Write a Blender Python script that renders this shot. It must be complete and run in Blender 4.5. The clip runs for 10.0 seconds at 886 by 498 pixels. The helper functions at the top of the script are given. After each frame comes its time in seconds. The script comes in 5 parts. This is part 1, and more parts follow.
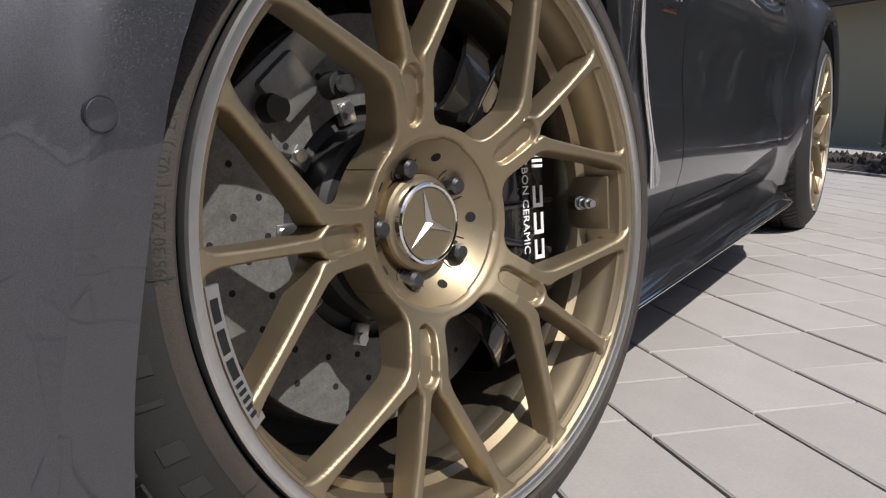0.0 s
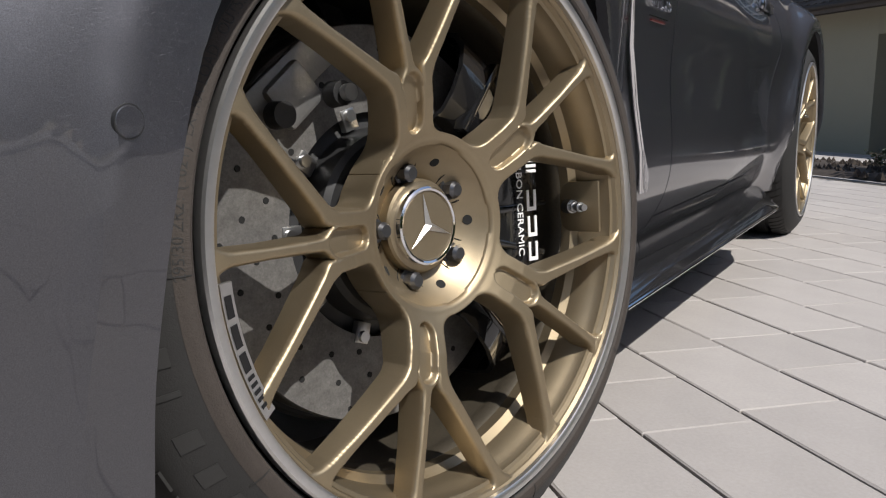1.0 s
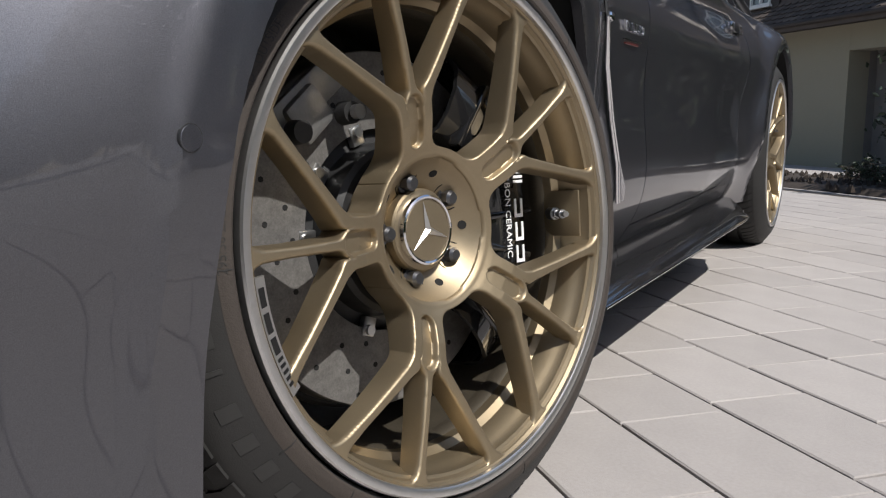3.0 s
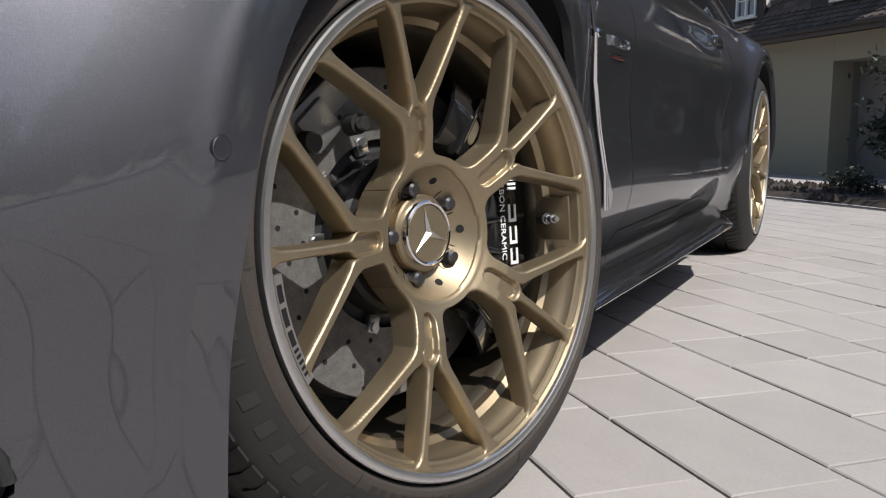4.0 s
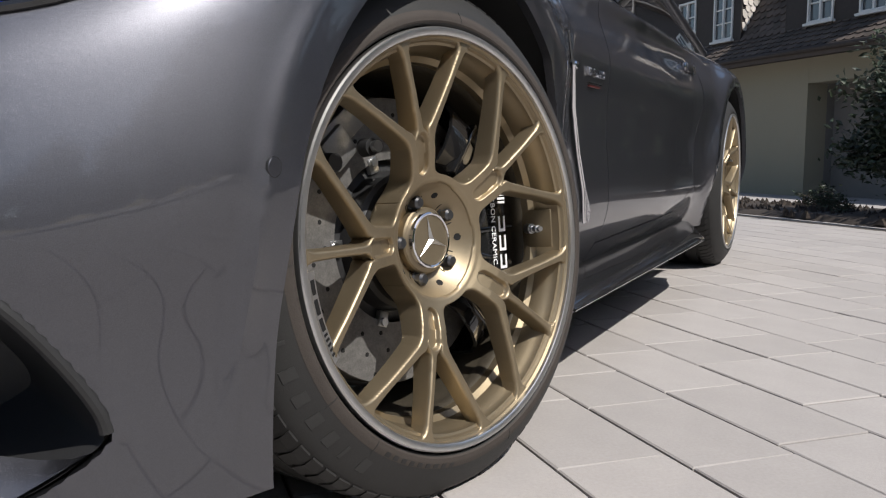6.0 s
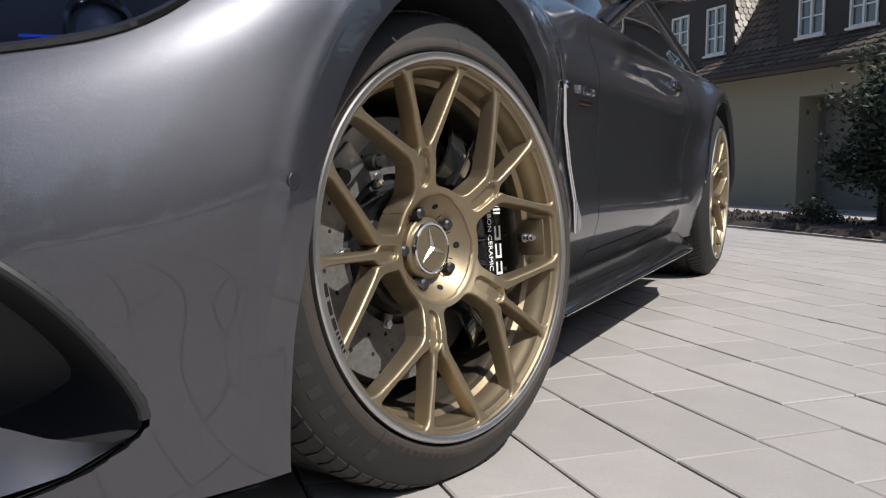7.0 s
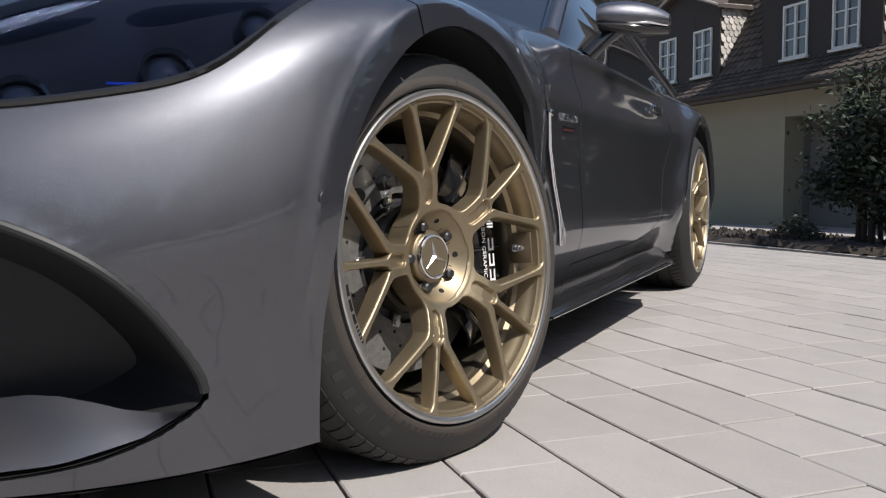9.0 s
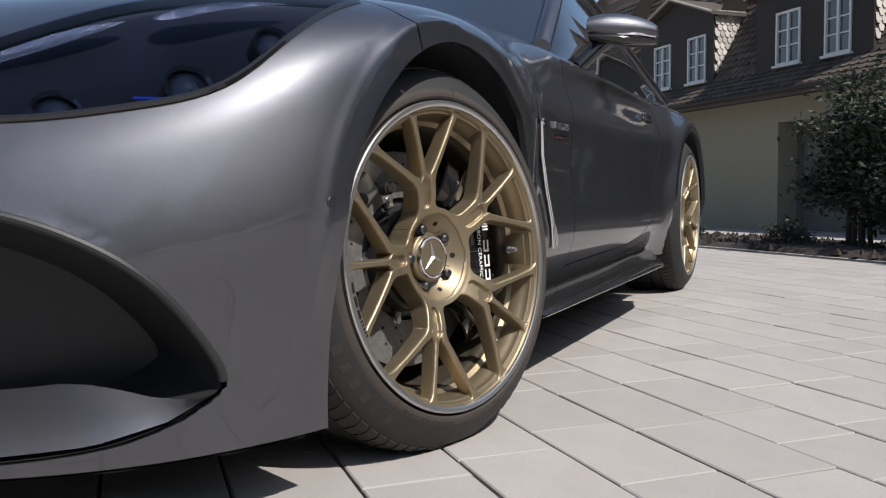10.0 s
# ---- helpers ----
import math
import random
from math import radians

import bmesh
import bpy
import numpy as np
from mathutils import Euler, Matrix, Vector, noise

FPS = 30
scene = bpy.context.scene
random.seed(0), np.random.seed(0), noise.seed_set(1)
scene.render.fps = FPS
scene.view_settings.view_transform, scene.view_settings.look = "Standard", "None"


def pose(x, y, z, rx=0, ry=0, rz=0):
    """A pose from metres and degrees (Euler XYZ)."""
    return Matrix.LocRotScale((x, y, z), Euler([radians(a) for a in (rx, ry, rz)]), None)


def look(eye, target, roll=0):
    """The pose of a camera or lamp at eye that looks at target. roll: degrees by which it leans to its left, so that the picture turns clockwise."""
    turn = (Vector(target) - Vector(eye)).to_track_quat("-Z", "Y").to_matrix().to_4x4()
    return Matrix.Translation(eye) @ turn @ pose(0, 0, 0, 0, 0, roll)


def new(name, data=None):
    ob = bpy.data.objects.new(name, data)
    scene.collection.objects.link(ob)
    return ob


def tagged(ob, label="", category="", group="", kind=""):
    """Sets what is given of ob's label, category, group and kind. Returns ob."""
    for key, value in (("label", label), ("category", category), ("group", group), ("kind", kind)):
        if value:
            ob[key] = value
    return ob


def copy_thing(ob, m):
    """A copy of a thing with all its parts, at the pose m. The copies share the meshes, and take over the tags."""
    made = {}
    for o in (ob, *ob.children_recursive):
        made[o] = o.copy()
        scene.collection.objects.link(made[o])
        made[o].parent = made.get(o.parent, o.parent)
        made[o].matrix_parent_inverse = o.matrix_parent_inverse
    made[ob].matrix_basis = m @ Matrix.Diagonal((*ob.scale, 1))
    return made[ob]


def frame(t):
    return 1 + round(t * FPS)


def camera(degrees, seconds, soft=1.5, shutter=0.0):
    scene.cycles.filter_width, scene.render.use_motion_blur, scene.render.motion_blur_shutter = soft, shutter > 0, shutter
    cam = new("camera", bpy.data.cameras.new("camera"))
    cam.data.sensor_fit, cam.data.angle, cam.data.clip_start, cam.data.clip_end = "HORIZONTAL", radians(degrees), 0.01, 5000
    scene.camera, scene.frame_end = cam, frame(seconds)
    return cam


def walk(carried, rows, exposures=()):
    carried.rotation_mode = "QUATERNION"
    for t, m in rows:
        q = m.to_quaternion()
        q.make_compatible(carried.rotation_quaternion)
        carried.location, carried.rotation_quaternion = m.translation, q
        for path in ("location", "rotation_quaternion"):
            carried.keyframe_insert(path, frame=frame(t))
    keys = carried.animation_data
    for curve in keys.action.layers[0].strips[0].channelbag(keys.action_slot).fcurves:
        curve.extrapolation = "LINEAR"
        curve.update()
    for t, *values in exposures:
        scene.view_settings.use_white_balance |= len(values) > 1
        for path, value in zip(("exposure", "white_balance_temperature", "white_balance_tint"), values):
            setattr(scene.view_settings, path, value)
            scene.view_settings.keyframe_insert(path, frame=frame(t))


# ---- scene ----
EXPO = 0.28
cam = camera(55.82, 10.0, soft=1.2)
# seconds, place, then turn to the left, tilt up and lean, in degrees
PATH = [
    (0.0, 0.3537, -0.6607, 0.4604, 30.332, -10.041, -0.342),
    (0.5, 0.3578, -0.6753, 0.4603, 29.992, -9.780, -0.351),
    (1.0, 0.3643, -0.6953, 0.4606, 29.651, -9.543, -0.360),
    (1.5, 0.3720, -0.7175, 0.4611, 29.312, -9.329, -0.327),
    (2.0, 0.3801, -0.7412, 0.4613, 28.991, -9.091, -0.268),
    (2.5, 0.3891, -0.7664, 0.4617, 28.683, -8.806, -0.210),
    (4.0, 0.4195, -0.8598, 0.4627, 27.588, -7.806, -0.114),
    (4.5, 0.4324, -0.8978, 0.4631, 27.257, -7.473, -0.077),
    (5.0, 0.4465, -0.9383, 0.4635, 26.933, -7.127, -0.069),
    (5.5, 0.4605, -0.9782, 0.4634, 26.655, -6.806, -0.059),
    (7.0, 0.5127, -1.1089, 0.4667, 26.137, -5.582, -0.015),
    (7.5, 0.5315, -1.1546, 0.4674, 26.001, -5.171, 0.052),
    (8.0, 0.5504, -1.2013, 0.4671, 25.884, -4.794, 0.135),
    (8.5, 0.5698, -1.2489, 0.4660, 25.763, -4.457, 0.230),
    (9.0, 0.5892, -1.2965, 0.4648, 25.647, -4.165, 0.341),
    (9.5, 0.6087, -1.3421, 0.4636, 25.550, -3.924, 0.454),
    (10.0, 0.6294, -1.3857, 0.4620, 25.428, -3.729, 0.557),
]
walk(cam, [(t, pose(x, y, z, 0, 0, yaw) @ pose(0, 0, 0, 90 + tilt) @ pose(0, 0, 0, 0, 0, -lean)) for t, x, y, z, yaw, tilt, lean in PATH],
     exposures=[(0.0, EXPO), (10.0, EXPO)])

# ---- light ----
SUN = Vector((0.70, -0.27, 1.0)).normalized()
world = bpy.data.worlds.new("sky")
scene.world = world
world.use_nodes = True
wn = world.node_tree
sky = wn.nodes.new("ShaderNodeTexSky")
sky.sky_type, sky.sun_disc = "NISHITA", False
sky.sun_elevation = math.asin(SUN.z)
sky.sun_rotation = math.atan2(SUN.x, SUN.y)
sky.air_density, sky.dust_density, sky.ozone_density = 1.0, 1.2, 1.0
wn.links.new(sky.outputs[0], wn.nodes["Background"].inputs[0])
wn.nodes["Background"].inputs[1].default_value = 0.105
sun = new("sun", bpy.data.lights.new("sun", "SUN"))
sun.data.energy, sun.data.angle, sun.data.color = 4.5, radians(0.53), (1.0, 0.965, 0.91)
sun.matrix_world = look(SUN * 30, (0, 0, 0))


# ---- materials ----
def material(name, colour, rough=0.5, metal=0.0, grain=(), bump=0.0, bump_scale=200.0, coat=0.0, coat_rough=0.03, vary=0.0, spec=0.5, island=False, transmission=0.0, detail=6):
    """Principled surface; grain: (scale, amount) pairs of brightness noise; vary: brightness spread from object to object."""
    m = bpy.data.materials.new(name)
    m.use_nodes = True
    nt = m.node_tree
    p = nt.nodes["Principled BSDF"]
    p.inputs["Roughness"].default_value, p.inputs["Metallic"].default_value = rough, metal
    p.inputs["Coat Weight"].default_value, p.inputs["Coat Roughness"].default_value = coat, coat_rough
    p.inputs["Specular IOR Level"].default_value = spec
    p.inputs["Transmission Weight"].default_value = transmission
    p.inputs["Base Color"].default_value = (*colour, 1)
    tc = nt.nodes.new("ShaderNodeTexCoord")
    factor = None

    def times(a, b):
        n = nt.nodes.new("ShaderNodeMath")
        n.operation = "MULTIPLY"
        nt.links.new(a, n.inputs[0]), nt.links.new(b, n.inputs[1])
        return n.outputs[0]

    def ranged(socket, low, high):
        n = nt.nodes.new("ShaderNodeMapRange")
        n.inputs[3].default_value, n.inputs[4].default_value = low, high
        nt.links.new(socket, n.inputs[0])
        return n.outputs[0]
    for scale, amount in grain:
        n = nt.nodes.new("ShaderNodeTexNoise")
        n.inputs["Scale"].default_value, n.inputs["Detail"].default_value, n.inputs["Roughness"].default_value = scale, detail, 0.65
        nt.links.new(tc.outputs["Object"], n.inputs["Vector"])
        f = ranged(n.outputs[0], 1 - 2 * amount, 1 + 2 * amount)
        factor = f if factor is None else times(factor, f)
    if vary:
        if island:
            o = nt.nodes.new("ShaderNodeNewGeometry").outputs["Random Per Island"]
        else:
            o = nt.nodes.new("ShaderNodeObjectInfo").outputs["Random"]
        f = ranged(o, 1 - vary, 1 + vary)
        factor = f if factor is None else times(factor, f)
    if factor is not None:
        mul = nt.nodes.new("ShaderNodeVectorMath")
        mul.operation = "SCALE"
        mul.inputs[0].default_value = colour
        nt.links.new(factor, mul.inputs["Scale"])
        nt.links.new(mul.outputs[0], p.inputs["Base Color"])
    if bump:
        n = nt.nodes.new("ShaderNodeTexNoise")
        n.inputs["Scale"].default_value, n.inputs["Detail"].default_value = bump_scale, 4
        nt.links.new(tc.outputs["Object"], n.inputs["Vector"])
        b = nt.nodes.new("ShaderNodeBump")
        b.inputs["Strength"].default_value, b.inputs["Distance"].default_value = bump, 0.002
        nt.links.new(n.outputs[0], b.inputs["Height"])
        nt.links.new(b.outputs[0], p.inputs["Normal"])
    return m


def flakes(m, scale=1400.0, strength=0.25):
    """Metal flakes in a paint: each tiny cell leans its own way and has its own brightness."""
    nt = m.node_tree
    p = nt.nodes["Principled BSDF"]
    tc = nt.nodes.new("ShaderNodeTexCoord")
    v = nt.nodes.new("ShaderNodeTexVoronoi")
    v.inputs["Scale"].default_value = scale
    nt.links.new(tc.outputs["Object"], v.inputs["Vector"])
    b = nt.nodes.new("ShaderNodeBump")
    b.inputs["Strength"].default_value, b.inputs["Distance"].default_value = strength, 0.0003
    nt.links.new(v.outputs["Color"], b.inputs["Height"])
    nt.links.new(b.outputs[0], p.inputs["Normal"])


PAINT = material("grey_metallic_paint", (0.116, 0.117, 0.133), 0.43, 1.0, [(3, 0.03), (1500, 0.34)], coat=1.0, coat_rough=0.03)
flakes(PAINT, 1300.0, 0.45)
PAINT.node_tree.nodes["Principled BSDF"].inputs["Coat IOR"].default_value = 1.47
GOLD = material("satin_gold_paint", (0.315, 0.255, 0.170), 0.47, 0.92, [(60, 0.04), (900, 0.06)], bump=0.06, bump_scale=900)
# the wheel's gold, darkened to stand for the shade behind the spokes
SHADED_GOLD = material("shaded_gold", (0.060, 0.050, 0.036), 0.62, 0.5, [(25, 0.2), (300, 0.2)])
LIP = material("turned_aluminium", (0.62, 0.61, 0.60), 0.30, 0.95, [(120, 0.05)])
RUBBER = material("tyre_rubber", (0.016, 0.0155, 0.015), 0.68, 0, [(25, 0.18), (400, 0.12)], bump=0.15, bump_scale=700)
RUBBER_DUST = material("dusty_tyre_rubber", (0.037, 0.029, 0.024), 0.75, 0, [(18, 0.16), (300, 0.12)], bump=0.2, bump_scale=600)
RUBBER_MARK = material("raised_rubber_lettering", (0.024, 0.0235, 0.023), 0.6, 0, [(200, 0.1)])
DISC = material("ceramic_disc", (0.13, 0.125, 0.12), 0.42, 0.2, [(70, 0.30), (450, 0.28)], bump=0.1, bump_scale=500)
STEEL = material("machined_steel", (0.50, 0.50, 0.50), 0.34, 1.0, [(80, 0.08)])
DARK_STEEL = material("dark_steel", (0.055, 0.055, 0.058), 0.35, 0.9, [(120, 0.1)])
BOLT = material("bolt_steel", (0.13, 0.13, 0.135), 0.32, 0.9, [(120, 0.1)])
CAST = material("cast_aluminium", (0.24, 0.24, 0.24), 0.48, 0.7, [(90, 0.12)], bump=0.15, bump_scale=300)
BLACK_GLOSS = material("gloss_black", (0.012, 0.012, 0.013), 0.08, 0, [(40, 0.1)], coat=0.5)
BLACK = material("black_plastic", (0.016, 0.016, 0.017), 0.55, 0, [(60, 0.15)], bump=0.1, bump_scale=500)
LINER = material("wheelhouse_felt", (0.010, 0.010, 0.010), 0.95, 0, [(60, 0.2)])
CHROME = material("chrome", (0.80, 0.80, 0.82), 0.08, 1.0)
CHROME_DARK = material("dark_chrome", (0.42, 0.42, 0.44), 0.12, 1.0)
WHITE = material("white_print", (0.80, 0.80, 0.80), 0.5)
RED = material("red_enamel", (0.09, 0.015, 0.015), 0.35)
TINT = material("tinted_glass", (0.012, 0.014, 0.018), 0.03, 0, coat=1.0, coat_rough=0.0)
LAMP_DARK = material("headlamp_housing", (0.006, 0.006, 0.009), 0.4, 0.0, [(40, 0.2)])
LAMP_BLUE = material("blue_lamp_accent", (0.03, 0.09, 0.60), 0.25, 0.3)
CRYSTAL = material("lamp_optic", (0.46, 0.47, 0.50), 0.16, 0.9, [(300, 0.5)])
flakes(CRYSTAL, 230.0, 1.0)
facet = CRYSTAL.node_tree.nodes["Bump"]
facet.inputs["Distance"].default_value = 0.004
CRYSTAL.node_tree.links.new(CRYSTAL.node_tree.nodes["Voronoi Texture"].outputs["Distance"], facet.inputs["Height"])
SLAB = material("concrete_paver", (0.335, 0.310, 0.295), 0.82, 0, [(7, 0.07), (160, 0.08)], bump=0.35, bump_scale=420, vary=0.06)
BEDDING = material("paver_joint_sand", (0.055, 0.045, 0.036), 0.95, 0, [(90, 0.25)], bump=0.5, bump_scale=200)
SLAB_FAR = material("concrete_paving_far", (0.335, 0.310, 0.295), 0.85, 0, [(3, 0.10), (40, 0.08)], bump=0.2, bump_scale=100)
SOIL = material("bark_mulch", (0.035, 0.026, 0.020), 0.95, 0, [(30, 0.4), (120, 0.3)], bump=1.0, bump_scale=60)
STUCCO = material("cream_render", (0.26, 0.238, 0.178), 0.9, 0, [(0.7, 0.05), (60, 0.05)], bump=0.4, bump_scale=120)
TILE = material("clay_tile", (0.075, 0.058, 0.048), 0.8, 0, [(4, 0.2), (60, 0.15)], vary=0.35, island=True)
TILE_PALE = material("weathered_scale_tile", (0.44, 0.40, 0.36), 0.75, 0, [(6, 0.15), (60, 0.15)], vary=0.35, island=True)
WOODDARK = material("dark_timber", (0.026, 0.019, 0.016), 0.7, 0, [(12, 0.25)])
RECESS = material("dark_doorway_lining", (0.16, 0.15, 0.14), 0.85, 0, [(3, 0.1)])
WINWHITE = material("white_window_paint", (0.62, 0.62, 0.60), 0.5, 0, [(20, 0.04)])
PANE = material("window_pane", (0.05, 0.055, 0.06), 0.05, 0, [(1.5, 0.3)], coat=1.0, coat_rough=0.0)
CLAD = material("grey_metal_cladding", (0.13, 0.13, 0.14), 0.5, 0.3, [(2, 0.1)])
LEAF = material("shrub_leaf", (0.022, 0.034, 0.016), 0.55, 0, [(3, 0.3)], vary=0.45, island=True)
LEAF_TREE = material("tree_leaf", (0.075, 0.12, 0.03), 0.55, 0, [(0.7, 0.3)], vary=0.45, island=True)
BARK = material("bark", (0.06, 0.045, 0.035), 0.9, 0, [(20, 0.3)], bump=0.8, bump_scale=40)


# ---- mesh helpers ----
def part(name, bm, mat, parent=None, label="", smooth=True):
    me = bpy.data.meshes.new(name)
    bm.to_mesh(me)
    bm.free()
    if mat:
        me.materials.append(mat)
    if smooth:
        me.polygons.foreach_set("use_smooth", [True] * len(me.polygons))
        me.set_sharp_from_angle(angle=radians(35))
    ob = new(name, me)
    if parent:
        ob.parent = parent
    if label:
        ob["label"] = label
    return ob


def empty(name, m, label, category, group=""):
    ob = new(name)
    ob.matrix_world = m
    return tagged(ob, label, category, group)


def add_box(bm, x0, x1, y0, y1, z0, z1, m=None, bevel=0.0):
    mat = Matrix.Translation(((x0 + x1) / 2, (y0 + y1) / 2, (z0 + z1) / 2)) @ Matrix.Diagonal((x1 - x0, y1 - y0, z1 - z0, 1))
    r = bmesh.ops.create_cube(bm, size=1, matrix=(m @ mat) if m else mat)
    if bevel:
        edges = list({e for v in r["verts"] for e in v.link_edges})
        bmesh.ops.bevel(bm, geom=edges, offset=bevel, segments=2, affect="EDGES", profile=0.5)
    return bm


def box(*a, m=None, bevel=0.0):
    return add_box(bmesh.new(), *a, m=m, bevel=bevel)


def add_cyl(bm, r0, r1, z0, z1, m=None, seg=32, caps=True):
    t = Matrix.Translation((0, 0, (z0 + z1) / 2))
    bmesh.ops.create_cone(bm, segments=seg, radius1=r0, radius2=r1, depth=z1 - z0, cap_ends=caps, matrix=(m @ t) if m else t)
    return bm


def revolve(profile, seg=160, a0=0.0, a1=2 * math.pi):
    """A surface of revolution round local z, from (radius, z) pairs."""
    bm = bmesh.new()
    closed = abs(a1 - a0 - 2 * math.pi) < 1e-6
    n = seg if closed else seg + 1
    rings = []
    for r, z in profile:
        rings.append([bm.verts.new((r * math.cos(a0 + (a1 - a0) * k / seg), r * math.sin(a0 + (a1 - a0) * k / seg), z)) for k in range(n)])
    for a, b in zip(rings, rings[1:]):
        for k in range(seg):
            j = (k + 1) % n
            bm.faces.new((a[k], a[j], b[j], b[k]))
    bmesh.ops.recalc_face_normals(bm, faces=bm.faces)
    return bm


def sweep(bm, path, sections):
    """Skin closed sections (lists of points, already placed) one after another and cap both ends."""
    rings = [[bm.verts.new(p) for p in s] for s in sections]
    n = len(rings[0])
    for a, b in zip(rings, rings[1:]):
        for k in range(n):
            bm.faces.new((a[k], a[(k + 1) % n], b[(k + 1) % n], b[k]))
    bm.faces.new(rings[0][::-1]), bm.faces.new(rings[-1])


def tube(bm, points, radius, seg=8, taper=1.0):
    pts = [Vector(p) for p in points]
    secs = []
    for i, p in enumerate(pts):
        d = (pts[min(i + 1, len(pts) - 1)] - pts[max(i - 1, 0)]).normalized()
        a = d.orthogonal().normalized() if i == 0 else (a - d * a.dot(d)).normalized()
        b = d.cross(a)
        r = radius * (1 + (taper - 1) * i / max(1, len(pts) - 1))
        secs.append([p + (a * math.cos(t) + b * math.sin(t)) * r for t in (2 * math.pi * k / seg for k in range(seg))])
    sweep(bm, pts, secs)
    return bm


def smoothstep(t):
    t = min(1.0, max(0.0, t))
    return t * t * (3 - 2 * t)


def catmull(rows, t):
    """Catmull-Rom through rows of numbers at parameter t (0 to len - 1)."""
    n = len(rows)
    i = min(int(t), n - 2)
    f = t - i
    p0, p1, p2, p3 = (np.array(rows[min(max(i + k, 0), n - 1)], float) for k in (-1, 0, 1, 2))
    return 0.5 * (2 * p1 + (p2 - p0) * f + (2 * p0 - 5 * p1 + 4 * p2 - p3) * f * f + (3 * p1 - p0 - 3 * p2 + p3) * f ** 3)


def text_mesh(body, size, extrude=0.0004, align="CENTER"):
    cu = bpy.data.curves.new("lettering", "FONT")
    cu.body, cu.size, cu.extrude, cu.align_x, cu.align_y, cu.resolution_u = body, size, extrude, align, "CENTER", 3
    ob = bpy.data.objects.new("lettering", cu)
    scene.collection.objects.link(ob)
    me = bpy.data.meshes.new_from_object(ob.evaluated_get(bpy.context.evaluated_depsgraph_get()))
    bpy.data.objects.remove(ob)
    bm = bmesh.new()
    bm.from_mesh(me)
    return bm


# ---- wheels: local z points out of the car, local x to the rear, local y up ----
TYRE_R, LIP_R = 0.355, 0.2835
ARMS = [36 + 72 * k for k in range(5)]


def polar(r, deg, z):
    return Vector((r * math.cos(radians(deg)), r * math.sin(radians(deg)), z))


FACE_R = [0.078, 0.084, 0.088, 0.095, 0.108, 0.124, 0.147, 0.175, 0.205, 0.238, 0.262, 0.272]
FACE_Z = [-0.0480, -0.0440, -0.0425, -0.0390, -0.0335, -0.0275, -0.0222, -0.0180, -0.0145, -0.0115, -0.0088, -0.0085]
RAIL_R = [0.070, 0.100, 0.124, 0.141, 0.152]      # the arm's outer rails up to the knee: radius, angle
RAIL_A = [12.5, 9.9, 8.7, 8.2, 8.6]


def stroke(x, y, points, widths):
    """Distance to a run of segments whose half width changes along it."""
    best = np.full(x.shape, 9.0)
    for (ax, ay), (bx, by), wa, wb in zip(points, points[1:], widths, widths[1:]):
        dx, dy = bx - ax, by - ay
        t = np.clip(((x - ax) * dx + (y - ay) * dy) / (dx * dx + dy * dy), 0, 1)
        best = np.minimum(best, np.hypot(x - ax - t * dx, y - ay - t * dy) - (wa + (wb - wa) * t))
    return best


def blend(a, b, k):
    """Union of two shapes with a fillet of about k."""
    h = np.clip(0.5 + 0.5 * (b - a) / k, 0, 1)
    return b + (a - b) * h - k * h * (1 - h)


def flat(r, deg):
    return (r * math.cos(math.radians(deg)), r * math.sin(math.radians(deg)))


def arm_outline(x, y):
    """Signed distance to the wheel's face within one fifth: ring, rails, knee, three spokes with broad feet."""
    y = np.abs(y)
    r = np.hypot(x, y)
    rail = stroke(x, y, [flat(a, b) for a, b in zip(RAIL_R, RAIL_A)], [0.0084, 0.0072, 0.0066, 0.0064, 0.0064])
    knee, tip = Vector(flat(0.152, 8.5)), Vector(flat(0.2700, 26.3))
    run = [tuple(knee.lerp(tip, f)) for f in (0, 0.3, 0.62, 0.86, 1.0)]
    outer = stroke(x, y, run, [0.0068, 0.0058, 0.0052, 0.0062, 0.0095])
    inner = stroke(x, y, [flat(0.150, 0), flat(0.165, 0), flat(0.215, 0), flat(0.252, 0), flat(0.270, 0)], [0.0070, 0.0052, 0.0045, 0.0056, 0.0095])
    core = stroke(x, y, [flat(0.080, 0), flat(0.142, 0)], [0.018, 0.015])
    ring = np.abs(r - 0.0862) - 0.0058
    lip = np.abs(r - 0.2735) - 0.0040
    d = blend(rail, outer, 0.006)
    d = np.minimum(d, core)
    d = blend(d, inner, 0.005)
    d = blend(d, ring, 0.016)
    return blend(d, lip, 0.012)


